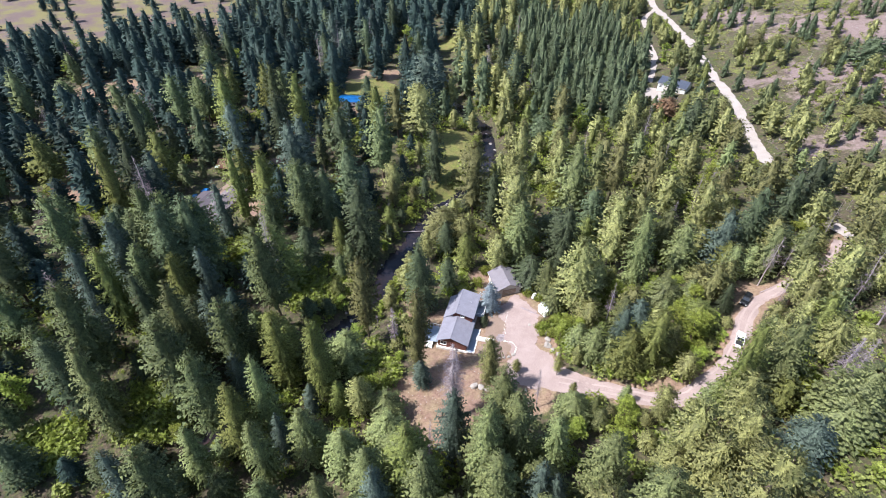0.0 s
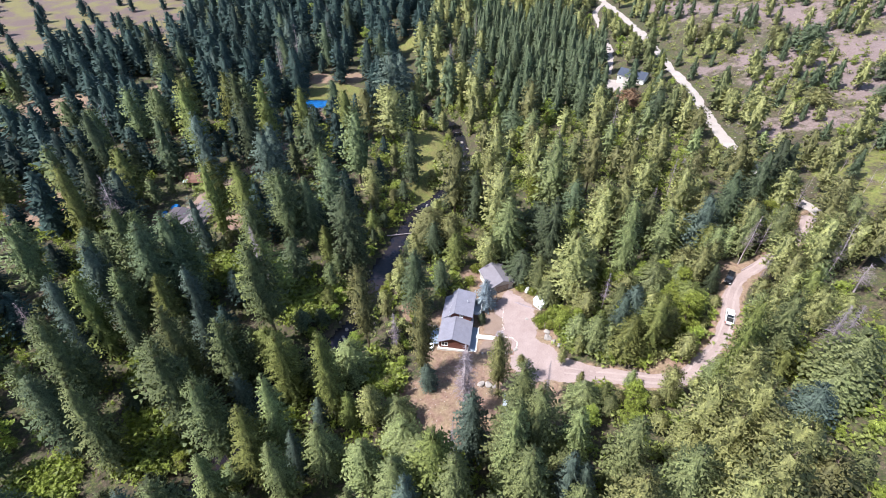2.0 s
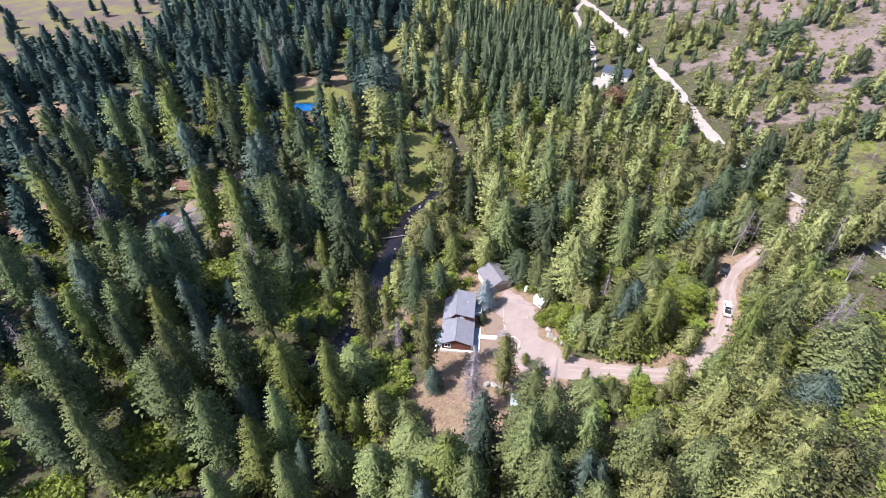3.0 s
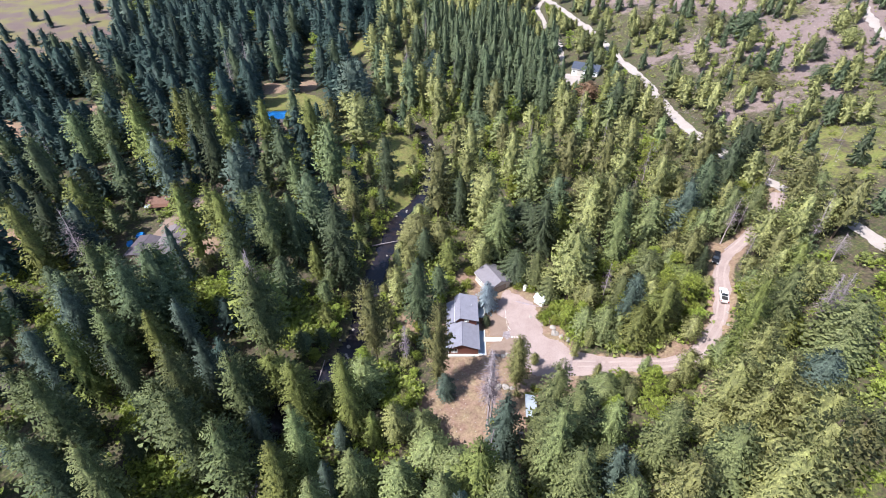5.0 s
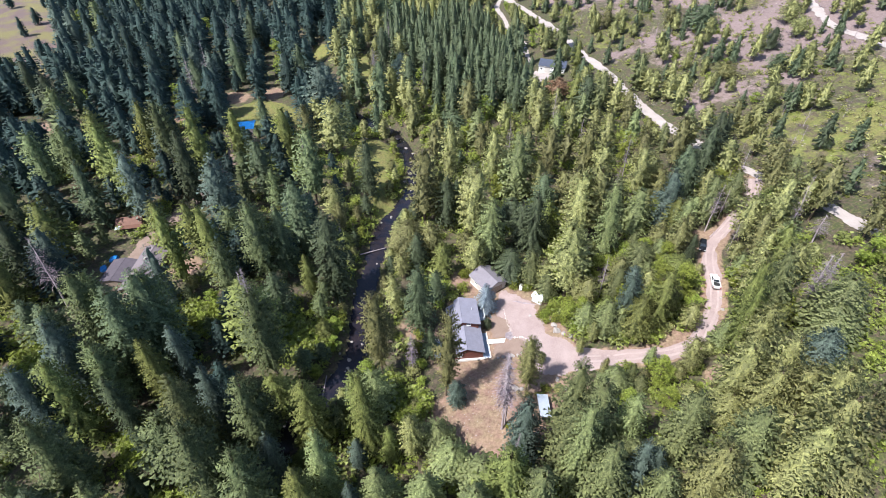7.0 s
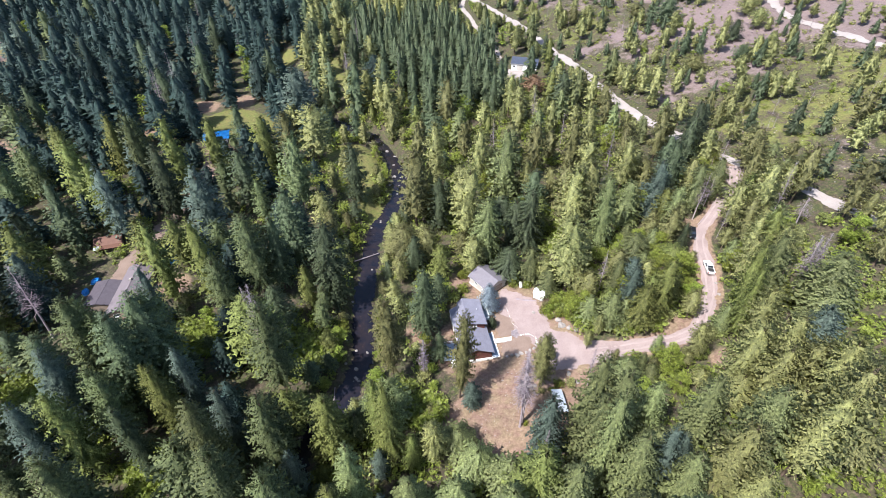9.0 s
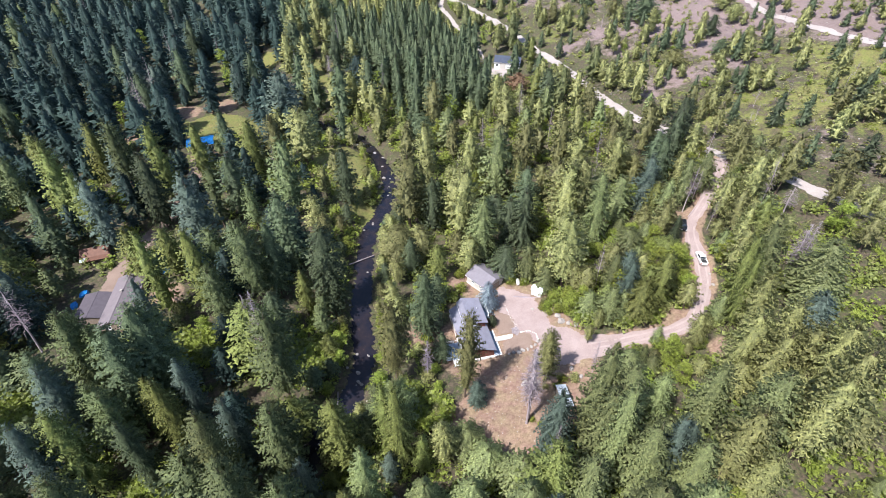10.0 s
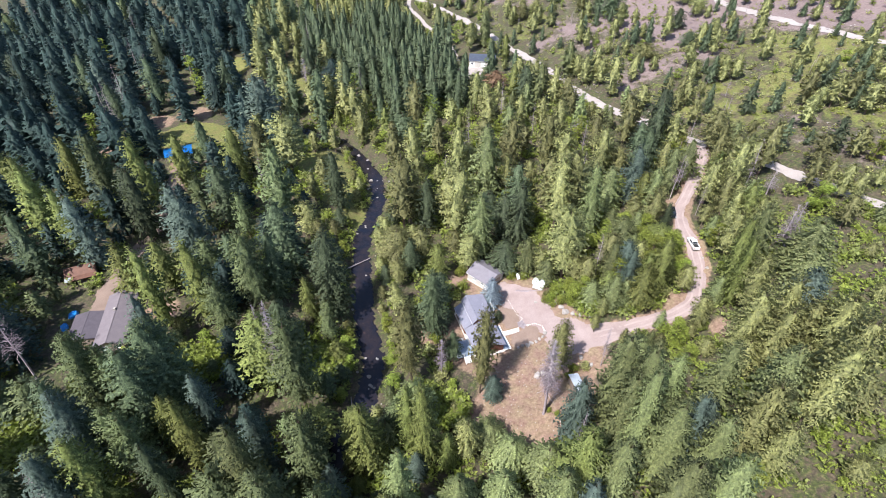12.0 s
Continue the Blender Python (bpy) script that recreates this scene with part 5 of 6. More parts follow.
def tree_meshes(kind, seed, detail):
    """Crown and trunk of one tree twenty metres high, its crown reaching CROWN metres, to be shared. detail: 2 near, 1 farther off, 0 far away."""
    rng = np.random.default_rng(seed)
    H = 20.0
    arms, pairs, broad = ((160, 1, 0.6), (250, 3, 0.75), (420, 4, 0.8))[detail]
    fork = (0.21, 0.165, 0.14)[detail]
    if kind in ("fir", "dusky", "grand", "slim"):
        crown = bough_crown(rng, H, (rng.uniform(0.8, 2.4), reach_rows(rng, SPIRE if kind == "slim" else CONE, CROWN)), arms, pairs, 0.40, 0.40, 0.14, fork, 0.45, broad)
        stem, mat = stem_arrays(rng, H, 0.24, 10 if detail == 2 else 4, 0.08, 0.5, CROWN * 0.6), {"fir": FIR, "slim": FIR, "dusky": SHADED_FIR, "grand": SUNLIT_FIR}[kind]
    elif kind == "larch":
        crown = bough_crown(rng, H, (rng.uniform(0.8, 2.0), reach_rows(rng, CONE, CROWN)), arms, pairs, 0.6, 0.28, 0.20, fork, 0.50, broad)
        stem, mat = stem_arrays(rng, H, 0.2, 8, 0.06, 0.4, CROWN * 0.6), LARCH
    elif kind in ("spruce", "silver"):
        crown = bough_crown(rng, H, (0.5, reach_rows(rng, CONE, CROWN)), arms, pairs, 0.5, 0.30, 0.14, fork, 0.42, broad)
        stem, mat = stem_arrays(rng, H, 0.26, 6, 0.06, 0.3, 2.0), BLUE if kind == "spruce" else SILVER
    elif kind in ("pine", "rusty", "white_pine"):
        crown = bough_crown(rng, H, (rng.uniform(2.0, 5.0), reach_rows(rng, ROUND, CROWN)), arms, pairs, 0.9, 0.08, 0.24, fork * 0.95, 0.50, broad)
        stem, mat = stem_arrays(rng, H, 0.27, 26 if detail == 2 else 8, 0.2, 0.95, 2.6, thin=0.05), {"pine": PINE, "rusty": RUST, "white_pine": SHADED_PINE}[kind]
    elif kind == "leafy":
        crown = leafy_crown(rng, H, CROWN, 2.0, (420, 1000, 2400)[detail], (1.0, 0.8, 0.55)[detail])
        stem, mat = stem_arrays(rng, H, 0.22, 22 if detail == 2 else 8, 0.2, 0.9, 3.2, thin=0.06), LEAF
    else:
        stem, mat = stem_arrays(rng, H, 0.24, (14, 40, 170)[detail], 0.30, 0.98, CROWN * 1.05, thin=0.05), DEAD
        crown = fir_crown(rng, H, CROWN * 0.9, 8.5, (160, 360, 620)[detail], (1.7, 1.4, 1.1)[detail])
        v = crown[0].reshape(-1, 3, 3)
        mids = (v[:, 0] + v[:, 2])[:, None] / 2
        v[:, ::2] = mids + (v[:, ::2] - mids) * 0.22
        crown = v.reshape(-1, 3), crown[1]
    return crown, stem, mat


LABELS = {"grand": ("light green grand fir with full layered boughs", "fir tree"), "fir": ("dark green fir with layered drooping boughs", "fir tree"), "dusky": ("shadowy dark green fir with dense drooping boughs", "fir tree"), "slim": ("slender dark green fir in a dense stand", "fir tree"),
          "spruce": ("bluish silver-green spruce with dense full boughs", "spruce tree"), "silver": ("silvery blue spruce with dense full boughs beside the yard", "spruce tree"), "pine": ("olive-green pine with a loose tufted crown", "pine tree"),
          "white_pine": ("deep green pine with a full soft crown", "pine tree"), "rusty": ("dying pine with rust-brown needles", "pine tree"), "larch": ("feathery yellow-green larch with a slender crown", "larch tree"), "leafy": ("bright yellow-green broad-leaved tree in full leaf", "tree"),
          "snag": ("dead leafless conifer with bare grey-purple twigs", "dead tree")}
NAMES = {"grand": "grand_fir", "fir": "fir_tree", "dusky": "dark_fir", "slim": "slender_fir", "spruce": "blue_spruce", "silver": "silver_spruce", "pine": "pine_tree", "white_pine": "white_pine", "rusty": "dying_pine", "larch": "larch_tree", "leafy": "leafy_tree", "snag": "dead_tree"}
STOCK = {}


def stock(kind, seed, detail):
    key = (kind, seed, detail)
    if key not in STOCK:
        (cv, cf, *cn), (sv, sf), mat = tree_meshes(kind, 100 * seed + len(kind), detail)
        crown = fill(bpy.data.meshes.new("crown"), cv, cf, mat, bool(cn))
        if cn:
            crown.normals_split_custom_set_from_vertices(cn[0])
        stem = fill(bpy.data.meshes.new("trunk"), sv, sf, TWIG if kind == "snag" else BARK, True)
        STOCK[key] = crown, stem
    return STOCK[key]


planted = []


USUAL = {"fir": 0.175, "grand": 0.180, "dusky": 0.200, "slim": 0.145, "larch": 0.165, "spruce": 0.20, "silver": 0.22, "pine": 0.185, "white_pine": 0.185, "rusty": 0.18, "leafy": 0.26, "snag": 0.10}


def usual_reach(kind, h, hill=False):
    """How far the crown of such a tree reaches when nothing else is known: young ones are broader for their height."""
    return (1.08 if hill and kind != "snag" else 1.0) * USUAL[kind] * h * (20.0 / max(h, 6.0)) ** 0.35 * luck.uniform(0.85, 1.2)


def plant(kind, x, y, h, detail=2, r=None):
    crown, stem = stock(kind, luck.randrange(7), detail)
    k, w = h / 20.0, (r or usual_reach(kind, h, x > 120)) / CROWN
    lean = luck.uniform(-2.0, 2.0), luck.uniform(-2.0, 2.0)
    m = Matrix.Translation(at(x, y, -0.05)) @ pose(0, 0, 0, lean[0], lean[1], luck.uniform(0, 360)) @ Matrix.Diagonal((w, w, k, 1))
    label, category = LABELS[kind]
    if h < 13:
        label = label.replace("fir", "young fir").replace("pine", "young pine")
    top = empty(NAMES[kind], m, label, category, NAMES[kind].replace("_", " ") + "s in the wood")
    for name, me in (("crown", crown), ("trunk", stem)):
        new(name, me).parent = top
    planted.append((x, y))


REACHES = np.arange(2.0, 62.0, 2.0)


GLADES = [(-59, 125, 6), (-68, 70, 8), (-38, 109, 6), (-101, 125, 6), (-87, 60, 6), (-75, 90, 4), (-16, 80, 4), (-48, 122, 5)]


def sight_limit(x, y, ease=0.9):
    """Caps tree heights on the camera's sight lines to lanes, creek, houses: nearer, lower."""
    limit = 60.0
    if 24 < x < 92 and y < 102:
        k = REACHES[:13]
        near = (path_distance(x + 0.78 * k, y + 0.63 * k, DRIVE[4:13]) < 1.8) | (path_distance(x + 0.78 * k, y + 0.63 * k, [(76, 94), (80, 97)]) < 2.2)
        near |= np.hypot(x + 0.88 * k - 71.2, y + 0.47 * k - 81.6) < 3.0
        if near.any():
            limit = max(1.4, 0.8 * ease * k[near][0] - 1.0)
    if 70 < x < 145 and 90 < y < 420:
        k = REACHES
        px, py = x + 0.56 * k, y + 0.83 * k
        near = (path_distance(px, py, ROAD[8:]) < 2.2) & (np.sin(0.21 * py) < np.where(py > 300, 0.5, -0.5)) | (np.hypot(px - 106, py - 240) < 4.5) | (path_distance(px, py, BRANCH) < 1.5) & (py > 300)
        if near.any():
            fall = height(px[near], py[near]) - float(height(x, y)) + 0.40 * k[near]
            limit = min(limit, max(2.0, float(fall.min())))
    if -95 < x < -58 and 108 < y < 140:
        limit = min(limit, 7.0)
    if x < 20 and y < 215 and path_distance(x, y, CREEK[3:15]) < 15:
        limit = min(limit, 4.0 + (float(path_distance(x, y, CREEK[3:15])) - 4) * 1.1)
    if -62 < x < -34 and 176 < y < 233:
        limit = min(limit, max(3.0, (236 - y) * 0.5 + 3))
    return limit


def thicket(x, y):
    """The dense young growth between the yard and the lane, and along the lane's outer side."""
    return 30 < x < 75 and 70 < y < 104 and y > 74 + (x - 30) * 0.05 or 48 < x < 112 and path_distance(x, y, DRIVE) < 14


for rows, kind in ((FIRS_A + FIRS_B + FIRS_C + FIRS_D, "fir"), (SUNLIT_FIRS_A + SUNLIT_FIRS_B, "grand"), (PINES_A + PINES_B + PINES_C + PINES_D + PINES_E + YARD_TREES, "pine"), (SHADED_FIRS_A, "dusky"), (SPRUCES_A + SPRUCES_B, "spruce"), (LARCHES_A + LARCHES_B, "larch"), (SNAGS_A, "snag"), (RUSTY_PINES_A, "rusty"), (LEAFY_A, "leafy")):
    for x, y, h, r in rows:
        away = math.hypot(x + 25, y - 10)
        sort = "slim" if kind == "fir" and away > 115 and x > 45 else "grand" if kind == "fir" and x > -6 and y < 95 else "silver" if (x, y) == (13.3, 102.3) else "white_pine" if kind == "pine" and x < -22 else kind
        plant(sort, x, y, h, 2 if away < 128 else 1, r * (0.95 if away < 100 else 1.05))


def open_ground(x, y):
    """Places where no tree of the wood stands: yards, lanes, water, meadows, and the plots planted one by one above."""
    if -4 < x < 27.5 and 60 < y < 106 or 11 < x < 29 and 105 < y < 117 or -16 < x < 0 and 60 < y < 87 or 3 < x < 12 and 104 < y < 119 or -95 < x < -72 and 130 < y < 162 or -52 < x < -22 and 226 < y < 266 or math.hypot(x + 80, y - 148) < 15 or math.hypot(x + 84, y - 176) < 8 or math.hypot(x - 6, y - 47) < 9:
        return True
    if path_distance(x, y, DRIVE) < 3.4 or path_distance(x, y, ROAD) < 3.6:
        return True
    if path_distance(x, y, CREEK) < 5.0 or path_distance(x, y, LEFT_DRIVE) < 4 or path_distance(x, y, BRANCH) < 4 or path_distance(x, y, TRACK) < 3:
        return True
    if math.hypot(x - 101, y - 238) < 11 or math.hypot(x - 111, y - 243) < 9 or math.hypot(x + 44, y - 237) < 9:
        return True
    return any(math.hypot(x - cx, y - cy) < r * 0.9 for cx, cy, r in MEADOWS + BARES + GLADES)


def understory(x, y):
    """Heights between the trees that stand out: lower among them, full-grown beyond."""
    if y < 235 and -112 < x:
        return luck.uniform(12, 20) if luck.random() < 0.6 else luck.uniform(6, 13)
    return luck.uniform(17, 27) if luck.random() < 0.75 else luck.uniform(9, 17)


def wood():
    """The rest of the wood: where trees stand, of what kind and how high."""
    taken = {}

    def free(x, y, gap):
        cx, cy = int(x // 8), int(y // 8)
        return all((x - a) ** 2 + (y - b) ** 2 > gap * gap for i in range(cx - 2, cx + 3) for j in range(cy - 2, cy + 3) for a, b in taken.get((i, j), ()))
    for a, b in planted:
        taken.setdefault((int(a // 8), int(b // 8)), []).append((a, b))
    found = []
    for _ in range(90000):
        x, y = luck.uniform(-330, 330), luck.uniform(-15, 600)
        if x < -45 - 1.05 * y or x > 110 + 1.15 * y or y > 480 - 0.1 * x:
            continue
        d = float(rise(np.array(x), np.array(y)))
        hill = x > np.interp(y, [0, 56, 120, 200, 300, 400], [114, 119, 120, 129, 141, 150])
        field = bool(in_field(np.array(x), np.array(y)))
        gap = 7.6 if y < 235 and x > -112 else 8.4
        if hill:
            clump = math.sin(0.13 * x + 0.9 * math.sin(0.06 * y)) * math.sin(0.11 * y + 0.05 * x)
            gap = 4.6 if clump < -0.18 else 8.0 if clump < 0.2 else 15.0
            gap *= 1.25 if x > 180 else 1.0
        elif field:
            if luck.random() > 0.006:
                continue
            gap = 9.0
        elif 45 < x < 100 and 215 < y < 340:
            gap = 4.8
        elif x > 12 and y < 72:
            gap = 9.4
        dense = thicket(x, y)
        if not free(x, y, 2.6) or open_ground(x, y):
            continue
        limit = sight_limit(x, y)
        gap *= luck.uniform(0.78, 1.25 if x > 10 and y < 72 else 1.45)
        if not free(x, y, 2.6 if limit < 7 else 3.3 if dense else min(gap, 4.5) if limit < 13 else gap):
            continue
        roll = luck.random()
        if hill:
            kind = "pine" if roll < 0.40 else "slim" if roll < 0.70 else "leafy" if roll < 0.82 else "snag"
            h = {"leafy": luck.uniform(2.5, 5), "snag": luck.uniform(5, 9)}.get(kind, luck.uniform(6, 14))
        elif field:
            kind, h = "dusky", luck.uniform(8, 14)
        elif 45 < x < 100 and 215 < y < 340:
            kind, h = "slim", luck.uniform(17, 25)
        elif d < -25:
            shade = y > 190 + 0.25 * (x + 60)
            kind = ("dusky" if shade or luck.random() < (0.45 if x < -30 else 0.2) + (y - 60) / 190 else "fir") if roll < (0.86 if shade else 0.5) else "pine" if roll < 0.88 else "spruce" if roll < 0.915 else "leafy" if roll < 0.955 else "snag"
            h = understory(x, y)
        else:
            kind = "pine" if roll < (0.62 if y < 80 else 0.55) else "fir" if roll < 0.84 else "larch" if roll < 0.90 else "leafy" if roll < 0.955 else "snag"
            h = understory(x, y)
        if kind == "leafy" and not hill:
            h = luck.uniform(8, 15)
        if x > 14 and y < 74 and d > 0:
            h = luck.uniform(5, 12)
            kind = "pine" if roll < 0.5 else "fir" if roll < 0.74 else "larch" if roll < 0.84 else "leafy" if roll < 0.94 else "snag"
        if dense:
            kind = "leafy" if roll < 0.3 else "larch" if roll < 0.42 else "pine" if roll < 0.74 else "fir" if roll < 0.96 else "snag"
            h = luck.uniform(5, 10) if kind == "leafy" else luck.uniform(8, 18)
        # Pines on the left take the needles darkened by painted-in shade.
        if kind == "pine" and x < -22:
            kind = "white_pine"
        # Firs on the right side take the needles with sunlight put in.
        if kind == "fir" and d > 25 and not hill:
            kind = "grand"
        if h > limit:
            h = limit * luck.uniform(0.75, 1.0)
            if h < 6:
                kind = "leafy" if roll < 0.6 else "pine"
        taken.setdefault((int(x // 8), int(y // 8)), []).append((x, y))
        found.append((math.hypot(x + 25, y - 10), kind, x, y, h))
    return sorted(found)


far = []
for reach, kind, x, y, h in wood():
    if len(planted) < 900:
        plant(kind, x, y, h, 2 if reach < 78 else 1 if reach < 165 else 0)
    else:
        far.append((kind, x, y, h))


def far_wood():
    """Distant trees joined by kind: many, and too small to pick apart."""
    for kind in LABELS:
        CV, CF, CN, SV, SF, nc, ns = [], [], [], [], [], 0, 0
        shapes = [tree_meshes(kind, 900 + i, 0) for i in range(4)]
        for k2, x, y, h in far:
            if k2 != kind:
                continue
            (cv, cf, *cn), (sv, sf), mat = shapes[luck.randrange(4)]
            a, k = luck.uniform(0, 6.283), h / 20.0
            wide = usual_reach(kind, h, x > 120) / CROWN
            c, s = math.cos(a) * wide, math.sin(a) * wide
            turn = np.array([[c, -s, 0], [s, c, 0], [0, 0, k]])
            foot = np.array(at(x, y, -0.05))
            CV.append(cv @ turn.T + foot)
            CF.append(cf + nc)
            CN += [n @ np.array([[math.cos(a), -math.sin(a), 0], [math.sin(a), math.cos(a), 0], [0, 0, 1]]).T for n in cn]
            nc += len(cv)
            SV.append(sv[:49] @ turn.T + foot)
            SF.append(sf[:42] + ns)
            ns += 49
        if CV:
            ob = tagged(quads("far_" + NAMES[kind] + "_wood", np.concatenate(CV), np.concatenate(CF), shapes[0][2], smooth=bool(CN)), "distant wood of " + LABELS[kind][0], "wood", kind="stuff")
            if CN:
                ob.data.normals_split_custom_set_from_vertices(np.concatenate(CN))
            quads("trunks", np.concatenate(SV), np.concatenate(SF), TWIG if kind == "snag" else BARK, ob)


far_wood()


def undergrowth():
    """Low bushes and herbs under and between the trees."""
    for name, mat, count, test, size, label in (
            ("undergrowth", LEAF, 2900, lambda x, y, d: d < 100 or y < 85, (0.8, 2.2), "bright yellow-green bushes and herbs under the trees"),
            ("shrubs", LARCH, 1900, lambda x, y, d: d < 100 or y < 85, (0.8, 2.0), "olive-green shrubs and seedlings under the trees"),
            ("hillside_ferns", LEAF, 1100, lambda x, y, d: d > 95 and math.sin(0.13 * x + 0.6 * math.sin(0.09 * y)) * math.sin(0.11 * y + 0.8 * math.sin(0.07 * x)) > 0.0, (0.5, 1.3), "low bright green ferns and grass on the hillside"),
            ("hillside_brush", PINE, 1200, lambda x, y, d: d > 95, (0.35, 1.25), "low olive brush scattered over the dry hillside")):
        V, n = [], 0
        rng = np.random.default_rng(21 + len(name))
        shapes = [leafy_crown(np.random.default_rng(i), 2.0, 1.5, 0.2, 40, 0.62)[0] for i in range(5)]
        while n < count:
            x, y = rng.uniform(-150, 110), rng.uniform(4, 250)
            if rng.uniform() < 0.1:
                cx, cy, r = GLADES[rng.integers(0, len(GLADES))]
                x, y = cx + rng.uniform(-r, r), cy + rng.uniform(-r, r)
            if name.startswith("hillside"):
                x, y = rng.uniform(90, 300), rng.uniform(30, 330)
            d = float(rise(x, y))
            if not test(x, y, d) or x < -45 - 1.05 * y or x > 110 + 1.15 * y:
                continue
            if path_distance(x, y, DRIVE) < 3.6 or path_distance(x, y, ROAD) < 4.2 or path_distance(x, y, CREEK) < 4.0 or path_distance(x, y, LEFT_DRIVE) < 3.4 or path_distance(x, y, TRACK) < 2.4:
                continue
            if -10 < x < 27 and 60 < y < 110 or math.hypot(x + 80, y - 150) < 13 or any(math.hypot(x - cx, y - cy) < r * 0.85 for cx, cy, r in MEADOWS + BARES) or math.hypot(x - 104, y - 240) < 12:
                continue
            glade = any(math.hypot(x - cx, y - cy) < r + 1.5 for cx, cy, r in GLADES)
            if not glade and math.sin(0.16 * x + 1.0) + math.sin(0.14 * y + 0.05 * x) < (0.5 if x < -20 else -0.1) and rng.uniform() < (0.95 if x < -20 else 0.5):
                continue
            a, k = rng.uniform(0, 6.283), rng.uniform(*size)
            c, s = math.cos(a) * k, math.sin(a) * k
            V.append(shapes[n % 5] @ np.array([[c, -s, 0], [s, c, 0], [0, 0, k * (0.35 if name == "hillside_ferns" else 0.8)]]).T + np.array(at(x, y, -0.1)))
            n += 1
        V = np.concatenate(V)
        tagged(quads(name, V, np.arange(len(V)).reshape(-1, 3), mat), label, "bushes", kind="stuff")


undergrowth()


def bush(x, y, size, mat, label):
    """A single bush: a few stems and a loose crown of small leaves."""
    top = empty("bush", Matrix.Translation(at(x, y, -0.05)) @ pose(0, 0, 0, 0, 0, luck.uniform(0, 360)) @ Matrix.Diagonal((size, size, size * luck.uniform(0.75, 1.1), 1)), label, "bush", "bushes round the yard")
    key = "bush", mat.name, luck.randrange(4)
    if key not in STOCK:
        rng = np.random.default_rng(key[2])
        v, f = leafy_crown(rng, 2.0, 1.3, 0.3, 520, 0.3)
        sv, sf = stem_arrays(rng, 1.5, 0.05, 9, 0.1, 0.7, 1.0, 5, 0.02)
        STOCK[key] = fill(bpy.data.meshes.new("crown"), v, f, mat), fill(bpy.data.meshes.new("stems"), sv, sf, BARK, True)
    for name, me in zip(("crown", "stems"), STOCK[key]):
        new(name, me).parent = top


# bushes hugging the yard, the house and the creek bank
for x, y, s in ((25.6, 93.6, 1.2), (26.8, 92.6, 1.5), (28.4, 90.2, 1.4), (26.0, 90.8, 1.1), (30.0, 88.6, 1.6), (31.0, 85.6, 1.5), (33.0, 83.0, 1.3), (35.4, 79.8, 1.4), (37.2, 77.6, 1.2), (39.4, 76.2, 1.4), (42.0, 75.2, 1.5), (45.0, 74.0, 1.3),
                (24.6, 107.4, 1.4), (25.8, 109.4, 1.6), (27.4, 104.6, 1.2), (30.8, 99.6, 1.5), (31.6, 96.4, 1.4), (29.8, 94.2, 1.7), (13.2, 70.6, 1.0), (15.2, 71.4, 1.3), (4.2, 64.8, 0.8), (5.0, 63.2, 0.9), (5.6, 61.4, 1.0), (3.4, 66.6, 0.7),
                (-12.8, 72.0, 1.2), (-14.4, 76.6, 1.5), (-13.6, 81.4, 1.6), (-11.2, 85.6, 1.5), (-9.6, 90.4, 1.6), (-8.4, 95.4, 1.7), (-7.0, 100.2, 1.6), (-4.2, 105.6, 1.7), (1.4, 109.0, 1.6), (6.4, 111.0, 1.5), (10.4, 112.6, 1.6), (13.0, 118.0, 1.7)):
    bush(x, y, s, LEAF, "bright yellow-green leafy bush at the wood's edge")
for x, y, s in ((27.2, 94.8, 1.1), (32.2, 87.2, 1.3), (38.2, 79.2, 1.5), (44.0, 76.4, 1.6), (48.2, 73.6, 1.3), (50.8, 74.4, 1.4), (17.8, 70.2, 1.2), (10.8, 72.2, 0.9), (-15.6, 79.0, 1.7), (-12.6, 89.0, 1.7), (-10.4, 98.4, 1.6), (-6.6, 107.6, 1.8), (16.2, 119.6, 1.6)):
    bush(x, y, s, PINE, "dull olive bush at the wood's edge")


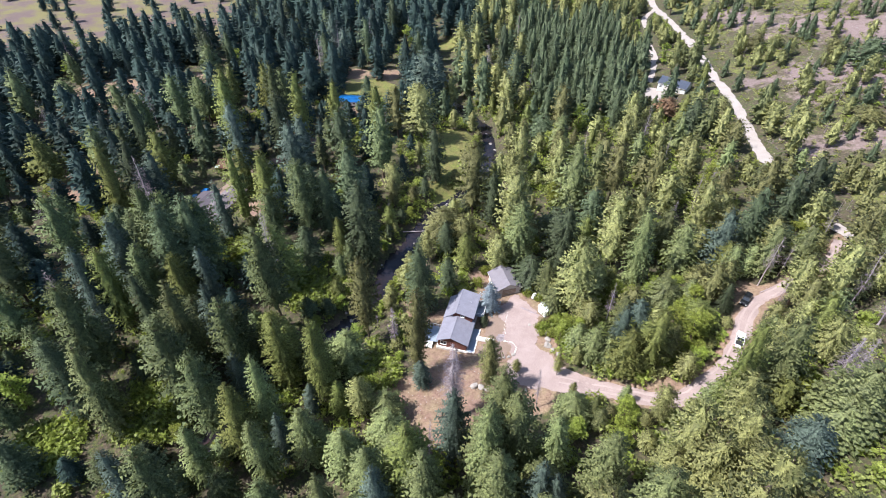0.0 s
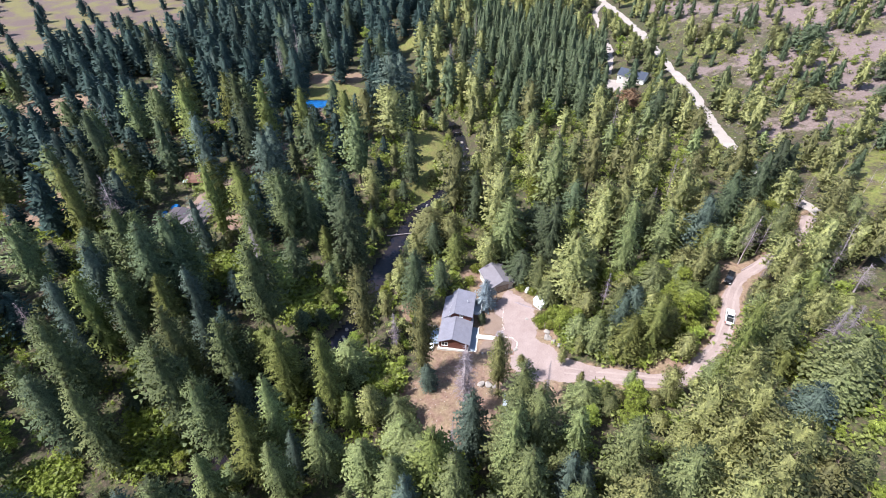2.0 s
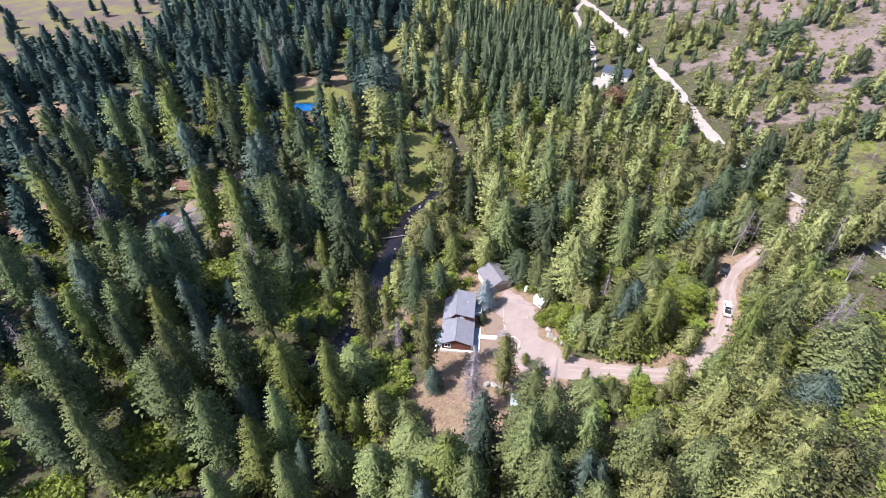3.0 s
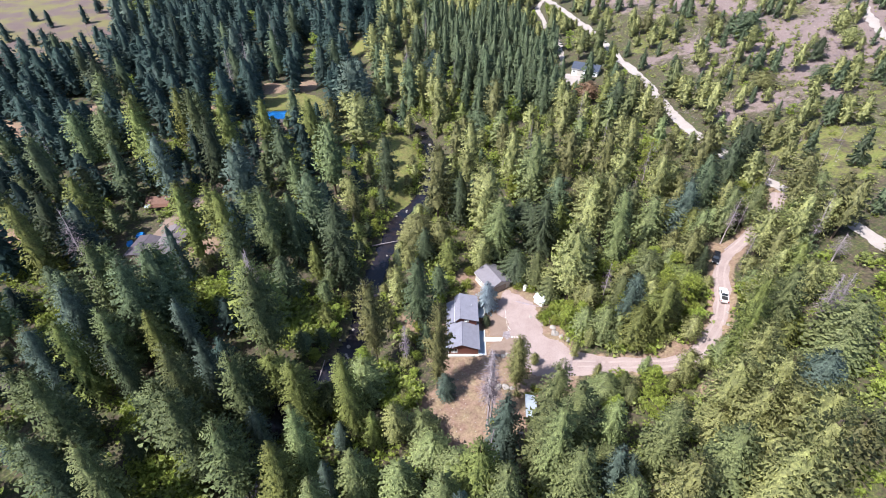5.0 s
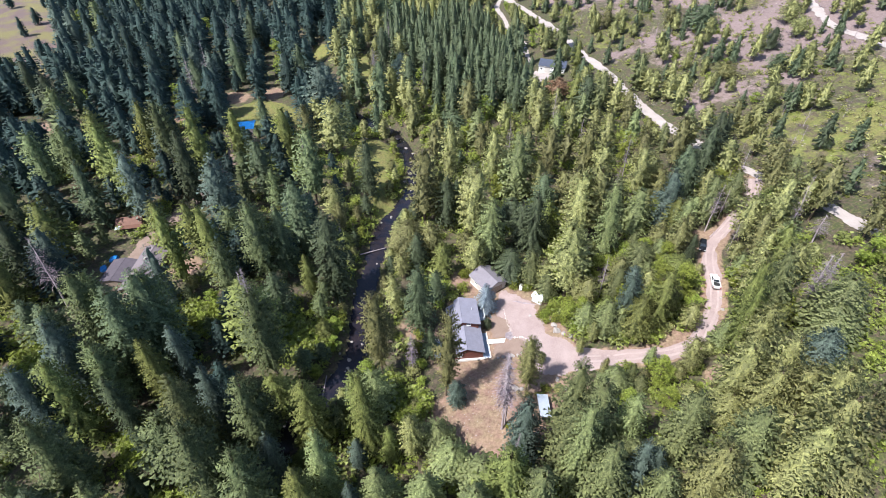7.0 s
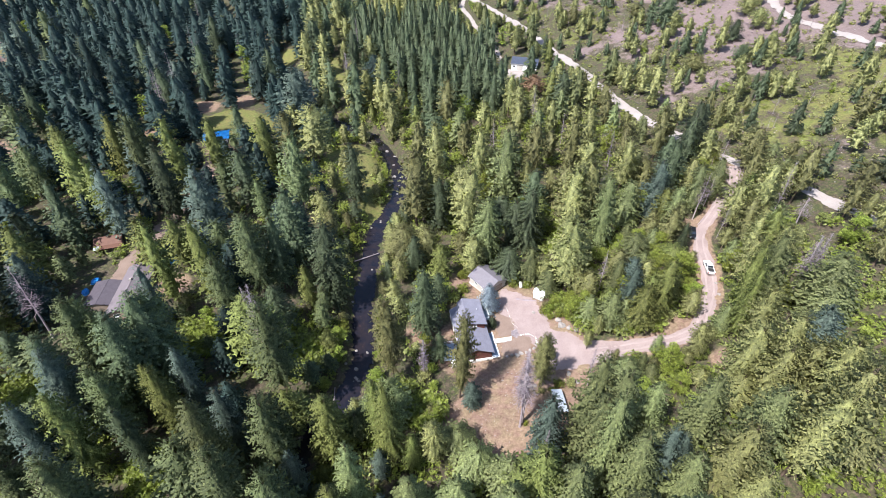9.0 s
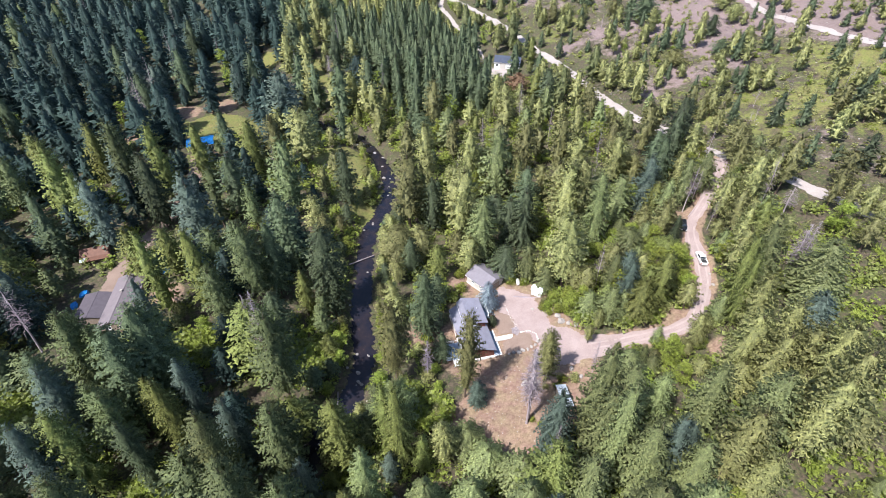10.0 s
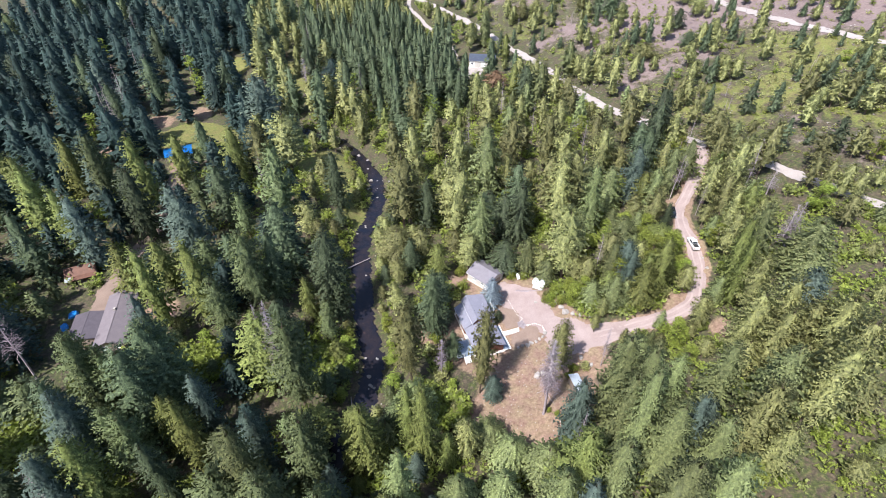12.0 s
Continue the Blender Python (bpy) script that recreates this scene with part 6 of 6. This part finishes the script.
def scatter(name, mat, label, category, count, seed, place, shapes, low, high, flat):
    """Many small loose pieces joined into one mesh."""
    V, Fs, n = [], [], 0
    rng = np.random.default_rng(seed)
    made = 0
    while made < count:
        x, y = place(rng)
        if path_distance(x, y, ROAD) < 3.2 or path_distance(x, y, DRIVE) < 2.2 or math.hypot(x - 8, y - 96) < 14:
            continue
        v, f = shapes[made % len(shapes)]
        a, k = rng.uniform(0, 6.283), rng.uniform(low, high)
        c, s = math.cos(a) * k, math.sin(a) * k
        V.append(v @ np.array([[c, -s, 0], [s, c, 0], [0, 0, k * flat]]).T + np.array(at(x, y)))
        Fs.append(f + n)
        n += len(v)
        made += 1
    tagged(quads(name, np.concatenate(V), np.concatenate(Fs), mat), label, category, kind="stuff")


def pebble(seed):
    bm = bmesh.new()
    bmesh.ops.create_icosphere(bm, subdivisions=1, radius=1.0)
    v = np.array([tuple(p.co * (1 + 0.3 * noise.noise(p.co * 1.7 + Vector((seed, 0, 0))))) for p in bm.verts])
    f = np.array([[q.index for q in p.verts] for p in bm.faces])
    bm.free()
    return v, f


def bush_of_twigs(seed):
    rng = np.random.default_rng(seed)
    n = 60
    th = rng.uniform(0, 6.283, n)
    along = unit(np.stack([np.cos(th), np.sin(th), rng.uniform(0.1, 1.4, n)], 1))
    base = np.stack([np.cos(th) * rng.uniform(0, 0.7, n), np.sin(th) * rng.uniform(0, 0.7, n), np.zeros(n)], 1)
    return sprays(base, along, unit(np.cross(along, rng.normal(0, 1, (n, 3)))), rng.uniform(0.7, 1.5, n), np.full(n, 0.12), 0.1)


def on_creek(rng):
    i, t = rng.integers(4, 16), rng.uniform()
    (ax, ay), (bx, by) = CREEK[i], CREEK[i + 1]
    return ax + (bx - ax) * t + rng.normal(0, 3.4), ay + (by - ay) * t + rng.normal(0, 2.0)


STONES = [pebble(i) for i in range(5)]
scatter("hillside_stones", ROCK, "pale stones strewn over the dry hillside", "stones", 800, 31, lambda r: (r.uniform(119, 290), r.uniform(40, 290)), STONES, 0.1, 0.36, 0.6)
scatter("creek_stones", ROCK, "wet and pale stones along the creek bed", "stones", 110, 32, on_creek, STONES, 0.15, 0.6, 0.6)
scatter("yard_rubble", ROCK, "small loose stones on the bare lower yard", "stones", 240, 34, lambda r: (r.uniform(-12, 12), r.uniform(58, 84)), STONES, 0.05, 0.16, 0.6)
scatter("deadwood_brush", DEAD, "heaps of grey dead branches on the hillside", "deadwood", 260, 33, lambda r: (r.uniform(118, 280), r.uniform(40, 280)), [bush_of_twigs(i) for i in range(4)], 0.8, 2.2, 0.8)
